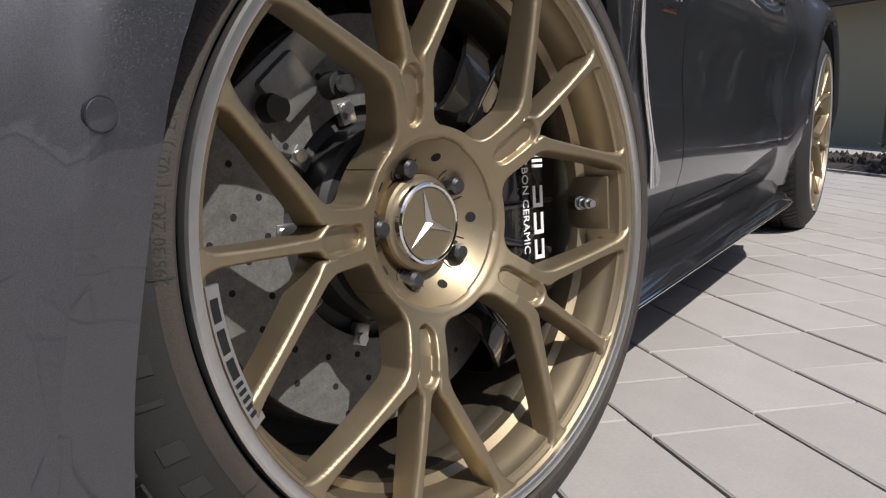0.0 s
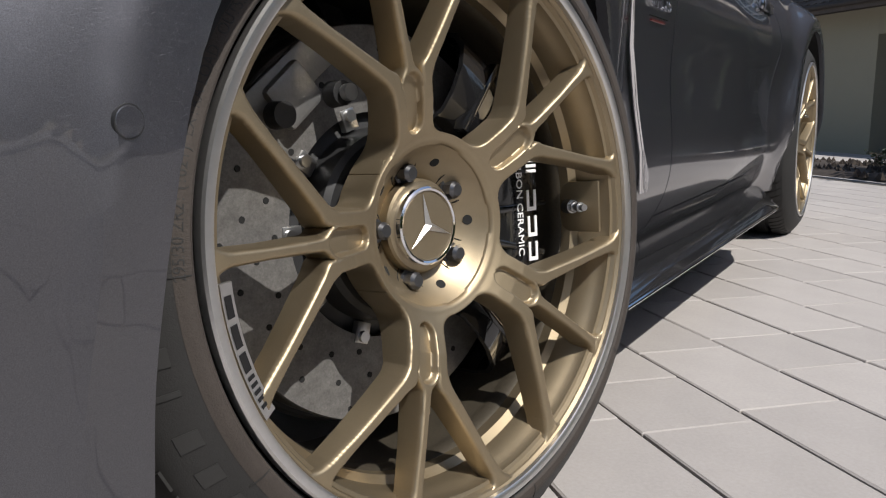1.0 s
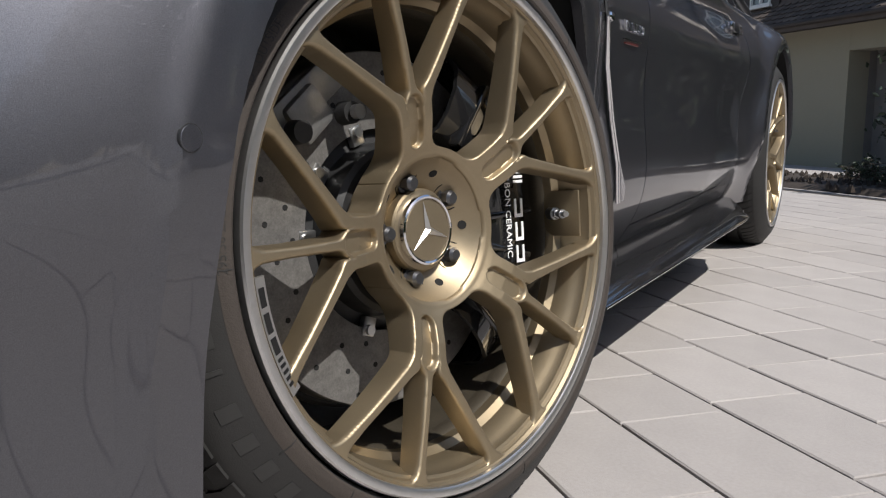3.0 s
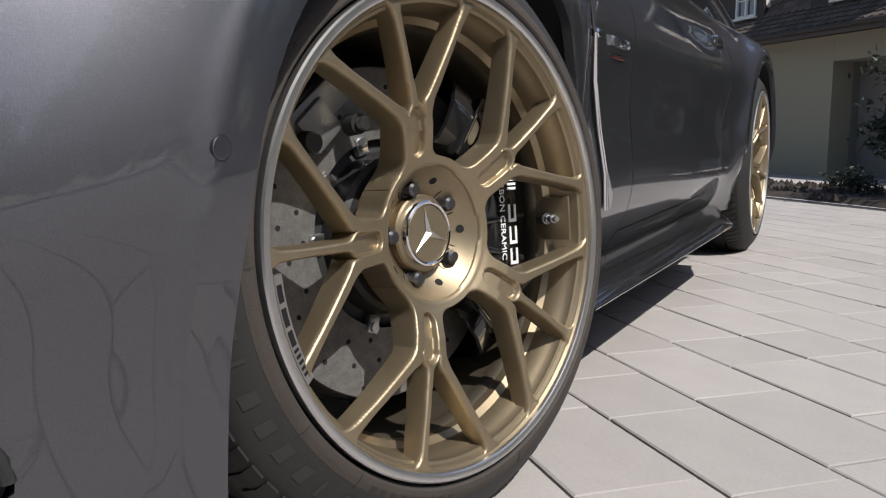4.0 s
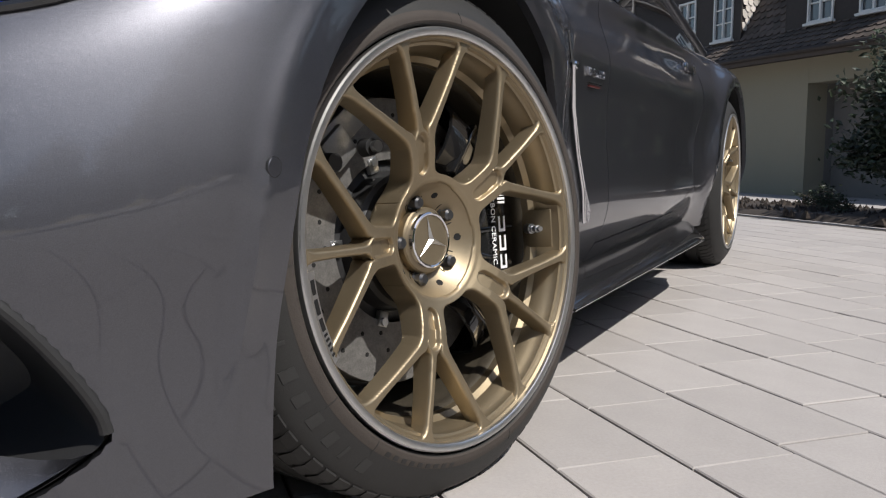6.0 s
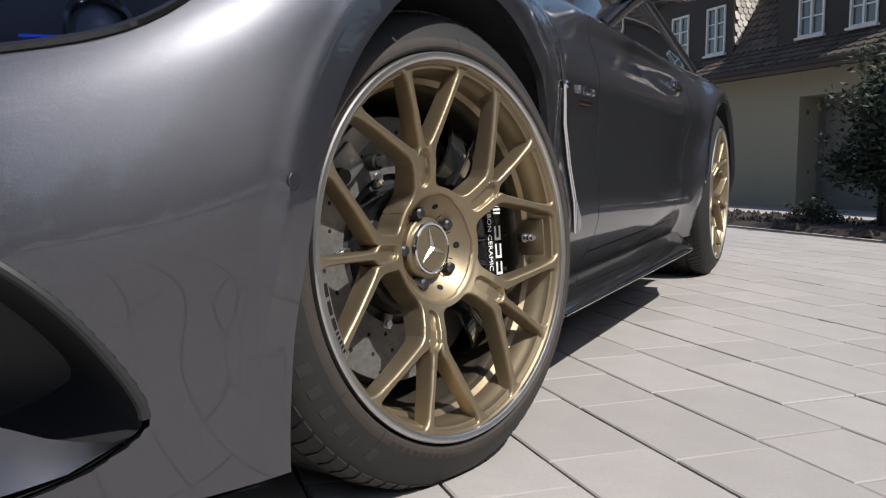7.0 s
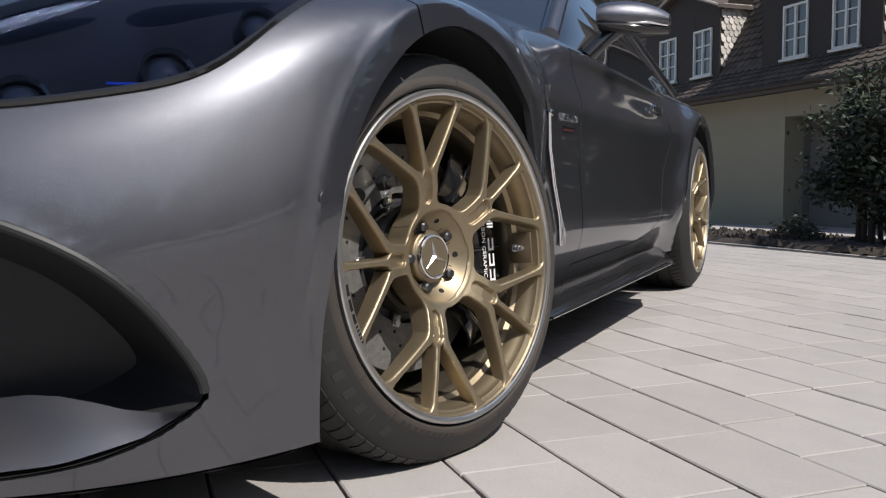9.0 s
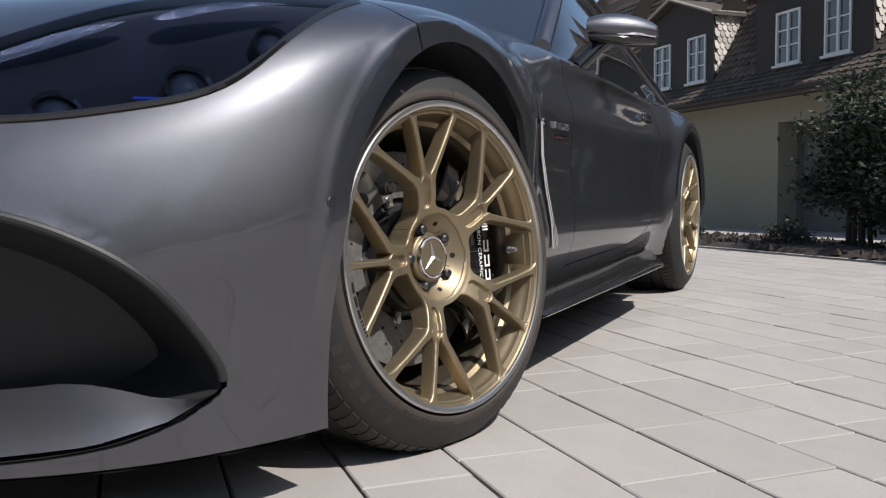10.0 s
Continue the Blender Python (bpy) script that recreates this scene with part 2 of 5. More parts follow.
def spoke_mesh():
    """One fifth of the wheel's face: rounded edges, a slot between the rails, drafted flanks."""
    eps = 1e-5
    nr, na = 150, 160
    rr, aa = np.linspace(0.0790, 0.2725, nr + 1), np.radians(np.linspace(-36, 36, na + 1))
    R, A = np.meshgrid(rr, aa, indexing="ij")
    X, Y = R * np.cos(A), R * np.sin(A)
    mid = lambda g: (g[:-1, :-1] + g[1:, :-1] + g[:-1, 1:] + g[1:, 1:]) / 4
    keep = arm_outline(mid(X), mid(Y)) < 0
    uses = np.zeros(X.shape, int)
    for i, j in ((0, 0), (1, 0), (0, 1), (1, 1)):
        uses[i:i + nr, j:j + na] += keep
    edge = (uses > 0) & (uses < 4)
    edge[:, 0] = edge[:, -1] = edge[0, :] = edge[-1, :] = False
    GX = GY = None
    for _ in range(4):
        d = arm_outline(X, Y)
        GX, GY = (arm_outline(X + eps, Y) - d) / eps, (arm_outline(X, Y + eps) - d) / eps
        n = np.maximum(GX ** 2 + GY ** 2, 0.2)
        step = np.clip(d / n, -0.0016, 0.0016)
        X, Y = np.where(edge, X - GX * step, X), np.where(edge, Y - GY * step, Y)
    d = arm_outline(X, Y)
    R = np.hypot(X, Y)
    e = 0.0025
    q = np.clip(1 + np.minimum(d, 0) / e, 0, 1)
    Z = np.interp(R, FACE_R, FACE_Z) - e * (1 - np.sqrt(np.maximum(0, 1 - q * q)))
    # slot between the rails, and a shallow valley along the middle spoke's foot
    slot = stroke(X, np.abs(Y), [flat(0.1065, 0), flat(0.1400, 0)], [0.0105, 0.0118])
    Z -= 0.0075 * np.clip(0.5 - slot / 0.0030, 0, 1) ** 1.5
    bm = bmesh.new()
    grid = {}
    for i, j in zip(*np.nonzero(uses)):
        grid[i, j] = bm.verts.new((X[i, j], Y[i, j], Z[i, j]))
    where = {v: k for k, v in grid.items()}
    for i, j in zip(*np.nonzero(keep)):
        bm.faces.new((grid[i, j], grid[i + 1, j], grid[i + 1, j + 1], grid[i, j + 1]))
    rim = [v for v in bm.edges if v.is_boundary]
    low = {}
    for v in {v for b in rim for v in b.verts}:
        i, j = where[v]
        depth = float(np.interp(R[i, j], [0.08, 0.124, 0.15, 0.27], [0.044, 0.036, 0.031, 0.023]))
        g = Vector((GX[i, j], GY[i, j], 0))
        g = g.normalized() if g.length > 0.1 else g
        if j in (0, na) or i in (0, nr):
            g = Vector()
        low[v] = [bm.verts.new(v.co + g * 0.0010 + Vector((0, 0, -0.004))), bm.verts.new(v.co + g * 0.0024 + Vector((0, 0, -depth)))]
    for b in rim:
        u, v = b.verts
        if (where[u][1] == where[v][1] and where[u][1] in (0, na)) or (where[u][0] == where[v][0] == nr):
            continue
        bm.faces.new((u, v, low[v][0], low[u][0])), bm.faces.new((low[u][0], low[v][0], low[v][1], low[u][1]))
    bmesh.ops.delete(bm, geom=[v for v in bm.verts if not v.link_faces], context="VERTS")
    bmesh.ops.recalc_face_normals(bm, faces=bm.faces)
    if sum(f.normal.z for f in bm.faces) < 0:
        bmesh.ops.reverse_faces(bm, faces=bm.faces)
    return bm


FACE_DATA = []


def bend_text(bm, radius, mid_deg, z, flip=False):
    """Lay flat lettering along a circle on the tyre's or rim's side."""
    for v in bm.verts:
        if flip:
            r, a = radius - v.co.y, math.radians(mid_deg) + v.co.x / radius
        else:
            r, a = radius + v.co.y, math.radians(mid_deg) - v.co.x / radius
        v.co = Vector((r * math.cos(a), r * math.sin(a), z(r) + v.co.z))
    return bm


def arc_plate(bm, r0, r1, d0, d1, zf, thick=0.0006, n=10, steps=5):
    """A thin curved plate that follows the wheel's side between two radii and two angles."""
    top = [[bm.verts.new(polar(r0 + (r1 - r0) * j / steps, d0 + (d1 - d0) * k / n, zf(r0 + (r1 - r0) * j / steps) + thick)) for k in range(n + 1)] for j in range(steps + 1)]
    for p, q in zip(top, top[1:]):
        for k in range(n):
            bm.faces.new((p[k], p[k + 1], q[k + 1], q[k]))
    edge = top[0] + [r[-1] for r in top[1:]] + top[-1][-2::-1] + [r[0] for r in top[-2:0:-1]]
    low = [bm.verts.new((v.co.x, v.co.y, v.co.z - thick * 1.4)) for v in edge]
    for k in range(len(edge)):
        j = (k + 1) % len(edge)
        bm.faces.new((edge[k], low[k], low[j], edge[j]))
    bmesh.ops.recalc_face_normals(bm, faces=bm.faces)


SIDEWALL = [(0.2845, -0.018), (0.2855, -0.011), (0.2872, -0.0085), (0.2885, -0.0045), (0.2915, -0.0025), (0.2980, -0.0030), (0.3060, -0.0065), (0.3150, -0.0115), (0.3250, -0.0180), (0.3340, -0.0245), (0.3420, -0.0315), (0.3480, -0.0395), (0.3515, -0.0480)]


def wall_z(r):
    return float(np.interp(r, [p[0] for p in SIDEWALL[3:]], [p[1] for p in SIDEWALL[3:]]))


def rest(ob_bm, m, height):
    """Flatten the tyre where it meets the ground."""
    inv = m.inverted()
    for v in ob_bm.verts:
        w = m @ v.co
        if w.z < height:
            w.z = height + (w.z - height) * 0.02
            v.co = inv @ w


def wheel(m, car, turned=0.0, near=True, width=0.275):
    """A wheel at the world pose m (its lip's plane), as a part of the car."""
    back = -width
    prof = [(0.2830, -0.0060), (0.2720, -0.0062), (0.2695, -0.0100), (0.2675, -0.0105), (0.2655, -0.0150), (0.2620, -0.0165), (0.2600, -0.0290), (0.2575, -0.0320), (0.2540, -0.0560), (0.2460, -0.0620), (0.2450, -0.0740)]
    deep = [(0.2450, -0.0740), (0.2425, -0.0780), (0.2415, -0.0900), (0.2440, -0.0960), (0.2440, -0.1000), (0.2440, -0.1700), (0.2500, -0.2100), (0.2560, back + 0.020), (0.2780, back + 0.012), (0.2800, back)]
    rim = part("wheel", revolve(prof), GOLD, car)
    rim.matrix_world = m
    # deep part of the barrel, with shade painted in as a darker gold
    part("barrel", revolve(deep), SHADED_GOLD, rim, "dull inner barrel, its shade put into the colour")
    lip = [(0.2720, -0.0058), (0.2728, -0.0020), (0.2750, -0.0004), (0.2815, 0.0002), (0.2835, -0.0020), (0.2842, -0.0090), (0.2825, -0.0160)]
    part("rim_lip", revolve(lip), LIP, rim, "bright turned aluminium rim lip")
    # hub: rolled edge, dished face and back
    hub = [(0.0, -0.082), (0.040, -0.082), (0.046, -0.080), (0.060, -0.0715), (0.074, -0.0560), (0.0800, -0.0490), (0.0830, -0.0490), (0.0845, -0.056), (0.084, -0.10), (0.0, -0.10)]
    part("hub", revolve(hub, 120), GOLD, rim)
    for a in ARMS:
        if not FACE_DATA:
            ob = part("spoke", spoke_mesh(), GOLD, rim)
            ob.data.set_sharp_from_angle(angle=radians(60))
            FACE_DATA.append(ob.data)
        else:
            ob = new("spoke", FACE_DATA[0])
            ob.parent = rim
        ob.matrix_local = pose(0, 0, 0, 0, 0, a)
    # centre cap with its raised bright bars
    cap = part("centre_cap", revolve([(0.0, -0.0585), (0.0335, -0.0590), (0.0345, -0.0600), (0.0350, -0.066), (0.0350, -0.084)], 72), GOLD, rim)
    part("cap_ring", revolve([(0.0345, -0.0602), (0.0352, -0.0575), (0.0372, -0.0568), (0.0392, -0.0580), (0.0400, -0.0620), (0.0400, -0.082)], 72), CHROME, rim, "chrome ring of the centre cap")
    part("cap_base", revolve([(0.0398, -0.0660), (0.0450, -0.0665), (0.0470, -0.0690), (0.0475, -0.0800)], 72), GOLD, rim)
    bm = bmesh.new()
    for a in (90, 210, 330):
        a += 10
        tip, w = 0.0330, 0.0050
        r = [bm.verts.new(polar(0.0, 0, -0.0535)), bm.verts.new(polar(w, a + 60, -0.0582)), bm.verts.new(polar(tip, a, -0.0578)), bm.verts.new(polar(w, a - 60, -0.0582))]
        bm.faces.new((r[0], r[1], r[2])), bm.faces.new((r[0], r[2], r[3]))
    part("cap_emblem", bm, LIP, rim, "plain three-armed silver emblem")
    # bolts in their pockets, small bores between them
    pocket = bolt = bore = None
    for a in ARMS:
        q = pose(0, 0, 0, 0, 0, a)
        if pocket is None:
            b = revolve([(0.0, -0.0035), (0.0125, -0.0030), (0.0150, 0.0006), (0.0158, 0.0008), (0.0160, -0.003)], 28)
            bmesh.ops.transform(b, matrix=Matrix.Diagonal((1.35, 1.1, 1, 1)), verts=b.verts)
            po = part("bolt_pocket", b, LINER, rim)
            pocket = po.data
            b = bmesh.new()
            add_cyl(b, 0.0092, 0.0092, -0.012, 0.010, seg=6)
            add_cyl(b, 0.0088, 0.0060, 0.010, 0.0135, seg=20)
            add_cyl(b, 0.0116, 0.0116, -0.012, -0.001, seg=24)
            bo = part("wheel_bolt", b, BOLT, rim, "dark steel wheel bolt")
            bolt = bo.data
            b = bmesh.new()
            add_cyl(b, 0.0052, 0.0052, -0.003, 0.0006, seg=20)
            ho = part("hub_bore", b, LINER, rim)
            bore = ho.data
        else:
            po, bo, ho = new("bolt_pocket", pocket), new("wheel_bolt", bolt), new("hub_bore", bore)
            po.parent = bo.parent = ho.parent = rim
        po.matrix_local = q @ pose(0.0600, 0, -0.0698, 0, -36, 0)
        bo.matrix_local = q @ pose(0.0565, 0, -0.0720, 0, -3, 17)
        ho.matrix_local = pose(0, 0, 0, 0, 0, a + 36) @ pose(0.0655, 0, -0.0655, 0, -44, 0)
    # valve with its pad on the barrel
    v = bmesh.new()
    add_box(v, 0.2440, 0.2480, -0.030, 0.030, -0.100, -0.020, bevel=0.0015)
    part("valve_pad", v, GOLD, rim)
    v = bmesh.new()
    lean = Matrix.Translation((0.243, 0.0, -0.062)) @ pose(0, 0, 0, 0, -24, 0)
    for r, a, b, n in ((0.0085, -0.004, 0.010, 20), (0.0070, 0.010, 0.016, 6), (0.0050, 0.016, 0.024, 16), (0.0062, 0.024, 0.028, 16), (0.0042, 0.028, 0.036, 12)):
        add_cyl(v, r, r * 0.96, a, b, lean, n)
    part("valve_stem", v, STEEL, rim, "bright metal tyre valve")
    # maker's plate on the lip: plain shapes
    b = bmesh.new()
    arc_plate(b, 0.2560, 0.2690, 183.5, 208, lambda r: -0.0140 + (r - 0.256) * 0.35, 0.0030, 14)
    part("lip_plate", b, LIP, rim, "silver plate on the rim edge")
    for d0, d1 in ((185.6, 189.4), (190.6, 194.6), (195.6, 199.0), (199.8, 200.5), (201.2, 201.9), (202.6, 203.3), (204.0, 204.7), (205.4, 206.1)):
        b = bmesh.new()
        arc_plate(b, 0.2590, 0.2665, d0, d1, lambda r: -0.0108 + (r - 0.256) * 0.35, 0.0003, 4, 2)
        part("plate_bar", b, DARK_STEEL, rim)
    # tyre
    tread = [(0.3535, -0.056), (0.3548, -0.066), (0.3550, -0.078), (0.3550, -0.088), (0.3480, -0.089), (0.3480, -0.101), (0.3550, -0.102), (0.3552, -0.138), (0.3482, -0.139), (0.3482, -0.152), (0.3552, -0.153), (0.3550, -0.195), (0.3480, -0.196), (0.3480, -0.208), (0.3550, -0.209), (0.3535, back + 0.030), (0.348, back + 0.010), (0.330, back - 0.010), (0.300, back - 0.008), (0.2830, back + 0.005)]
    b = revolve(SIDEWALL + tread, 200)
    rest(b, m, 0.003)
    tyre = part("tyre", b, RUBBER, rim, "low-profile black rubber tyre")
    if near:
        b = revolve([(r, wall_z(r) + 0.0004) for r in (0.2890, 0.2915, 0.2950, 0.2980, 0.3010, 0.3030, 0.3050)], 200)
        rest(b, m, 0.003)
        part("sidewall_band", b, RUBBER_DUST, rim, "dusty brown band of the tyre wall")
    # shoulder blocks
    b = bmesh.new()
    for k in range(84):
        a = 360 / 84 * k
        q = [polar(0.3450, a, -0.0370), polar(0.3450, a + 3.2, -0.0370), polar(0.3520, a + 4.4, -0.0540), polar(0.3550, a + 6.2, -0.086), polar(0.3550, a + 3.0, -0.086), polar(0.3520, a + 1.2, -0.0540)]
        up = [Vector((bm_v.x * (1 + 0.0035 / bm_v.xy.length), bm_v.y * (1 + 0.0035 / bm_v.xy.length), bm_v.z + 0.0006)) for bm_v in q]
        lo = [b.verts.new(p) for p in q]
        hi = [b.verts.new(p) for p in up]
        b.faces.new((hi[0], hi[1], hi[2], hi[5])), b.faces.new((hi[5], hi[2], hi[3], hi[4]))
        for i in range(6):
            j = (i + 1) % 6
            b.faces.new((lo[i], lo[j], hi[j], hi[i]))
    bmesh.ops.recalc_face_normals(b, faces=b.faces)
    rest(b, m, 0.003)
    blocks = part("tread", b, RUBBER, rim, smooth=False)
    blocks["kind"] = "stuff"
    if near:
        b = bend_text(text_mesh("295 / 30  ZR 21", 0.024, 0.0008), 0.3240, 166, lambda r: wall_z(r) - 0.0003)
        part("size_lettering", b, RUBBER_MARK, rim)
        b = bend_text(text_mesh("295/30 ZR21 (102Y)  EXTRA LOAD   OUTSIDE", 0.0115, 0.0005), 0.3000, 160, lambda r: wall_z(r) + 0.0002)
        part("small_lettering", b, RUBBER, rim)
        for k in range(8):
            d = 190 + 6.0 * k
            b = bmesh.new()
            arc_plate(b, 0.3160, 0.3320, d, d + (0.8 if k in (1, 6) else 2.6), lambda r: wall_z(r) + 0.0001, 0.0008, 4)
            part("maker_bar", b, RUBBER_MARK, rim, "plain raised rubber bar")
        b = bmesh.new()
        for d in range(236, 262, 3):
            arc_plate(b, 0.298, 0.304, d, d + 1.6, lambda r: wall_z(r) + 0.0002, 0.0006, 2)
        for d in (181, 214, 232, 286, 325, 5, 45, 85):
            arc_plate(b, 0.2905, 0.309, d, d + 0.2, lambda r: wall_z(r) + 0.0001, 0.0008, 2)
        part("sidewall_marks", b, RUBBER, rim)["kind"] = "stuff"
    return rim


def brake(m, car, side_text=True):
    """Drilled disc on its bell with a fixed caliper, turned with the wheel; local axes as the wheel's."""
    disc = part("brake_disc", revolve([(0.118, -0.128), (0.205, -0.128), (0.2065, -0.130), (0.2065, -0.162), (0.118, -0.162), (0.118, -0.128)], 128), DISC, car, "drilled grey carbon-ceramic brake disc")
    disc.matrix_world = m
    part("disc_bell", revolve([(0.0, -0.100), (0.092, -0.101), (0.098, -0.106), (0.102, -0.135), (0.118, -0.140)], 64), BLACK, disc)
    b = bmesh.new()
    add_cyl(b, 0.0032, 0.0032, -0.002, 0.0004, None, 10)
    hole = None
    for k in range(60):
        r = (0.135, 0.158, 0.182, 0.146, 0.170, 0.194)[k % 6]
        if hole is None:
            ob = part("drill_hole", b, LINER, disc)
            hole = ob.data
        else:
            ob = new("drill_hole", hole)
            ob.parent = disc
        ob.matrix_local = Matrix.Translation(polar(r, k * 6 + (k % 6) * 1.3, -0.1278))
    me = None
    for k in range(10):
        if me is None:
            b = box(0.104, 0.126, -0.009, 0.009, -0.135, -0.1265, bevel=0.001)
            add_cyl(b, 0.006, 0.006, -0.128, -0.122, Matrix.Translation((0.119, 0, 0)), 14)
            ob = part("disc_bobbin", b, STEEL, disc)
            me = ob.data
        else:
            ob = new("disc_bobbin", me)
            ob.parent = disc
        ob.matrix_local = pose(0, 0, 0, 0, 0, 36 * k)
    # caliper behind the axle
    prof = [(0.112, -0.122), (0.116, -0.100), (0.128, -0.084), (0.150, -0.076), (0.180, -0.074), (0.206, -0.080), (0.222, -0.096), (0.228, -0.125), (0.228, -0.20)]
    b = revolve(prof, 40, radians(-56), radians(64))
    r = bmesh.ops.solidify(b, geom=b.faces[:], thickness=0.006)
    bmesh.ops.recalc_face_normals(b, faces=b.faces)
    cal = part("brake_caliper", b, BLACK_GLOSS, car, "gloss black brake caliper with white lettering")
    cal.matrix_world = m
    b = bmesh.new()
    for a in (-46, -30, -14, 2, 18, 34, 50):
        add_box(b, 0.122, 0.215, -0.004, 0.004, -0.090, -0.0735, pose(0, 0, 0, 0, 0, a), 0.002)
    part("caliper_ribs", b, BLACK_GLOSS, cal)
    t = text_mesh("CARBON CERAMIC", 0.0145, 0.0004)
    for v in t.verts:
        v.co = Vector((0.1600 + v.co.y, -v.co.x + 0.012, -0.0703 + v.co.z))
    part("caliper_lettering", t, WHITE, cal)
    marks = [(0.174, 0.192, 0.062 - 0.006 * k, 0.0655 - 0.006 * k) for k in range(4)] + [(0.1545 + 0.0030 * k, 0.1560 + 0.0030 * k, -0.092, -0.074) for k in range(4)]
    for y0, y1 in ((0.000, 0.024), (-0.030, -0.006), (-0.058, -0.036)):
        marks += [(0.174, 0.178, y0, y1), (0.1865, 0.1905, y0, y1), (0.1782, 0.1863, y0, y0 + 0.0045)]
    for x0, x1, y0, y1 in marks:
        part("caliper_bar", box(x0, x1, y0, y1, -0.0712, -0.0702), WHITE, cal, "plain white bar in place of the maker's mark")
    # parking caliper and guard at the front upper side
    b = bmesh.new()
    add_box(b, 0.148, 0.196, -0.026, 0.026, -0.124, -0.110, pose(0, 0, 0, 0, 0, 130), 0.006)
    add_box(b, 0.165, 0.204, -0.075, 0.065, -0.126, -0.118, pose(0, 0, 0, 0, 0, 128), 0.003)
    park = part("small_caliper", b, CAST, car, "bare metal second caliper on the disc")
    park.matrix_world = m
    for rr, a in ((0.150, 118), (0.178, 141)):
        b = bmesh.new()
        add_cyl(b, 0.013, 0.012, -0.108, -0.092, Matrix.Translation(polar(rr, a, 0)), 24)
        part("caliper_boss", b, BLACK, park)
    b = bmesh.new()
    add_cyl(b, 0.008, 0.008, -0.088, -0.080, Matrix.Translation(polar(0.150, 118, 0)), 18)
    part("caliper_bolt", b, STEEL, park)
    b = revolve([(0.10, -0.168), (0.21, -0.168), (0.214, -0.172), (0.214, -0.176), (0.10, -0.178)], 64, radians(40), radians(330))
    shield = part("dust_shield", b, BLACK, car, "black dust shield behind the brake disc")
    shield.matrix_world = m
    b = bmesh.new()
    tube(b, [polar(0.0, 0, -0.17), polar(0.0, 0, -0.55)], 0.05, 16)
    tube(b, [polar(0.04, -90, -0.18), polar(0.13, -70, -0.30), polar(0.16, -60, -0.6)], 0.018, 10)
    tube(b, [polar(0.10, 70, -0.18), polar(0.28, 80, -0.32)], 0.02, 10)
    arm = part("suspension_arm", b, DARK_STEEL, car)
    arm.matrix_world = m
    return disc


# ---- the car: front axle at y = 0, rear axle at y = 2.7, middle plane at x = -0.985 ----
MID = -0.985
ARCH_F, ARCH_R = (0.04, 0.350, 0.450, 0.385), (2.70, 0.350, 0.398, 0.392)   # centre y, z and half axes
FRONT_RY = 0.372   # the front opening is steeper before the axle


def front_ry(z):
    return FRONT_RY - 0.004 * smoothstep((0.350 - z) / 0.18)


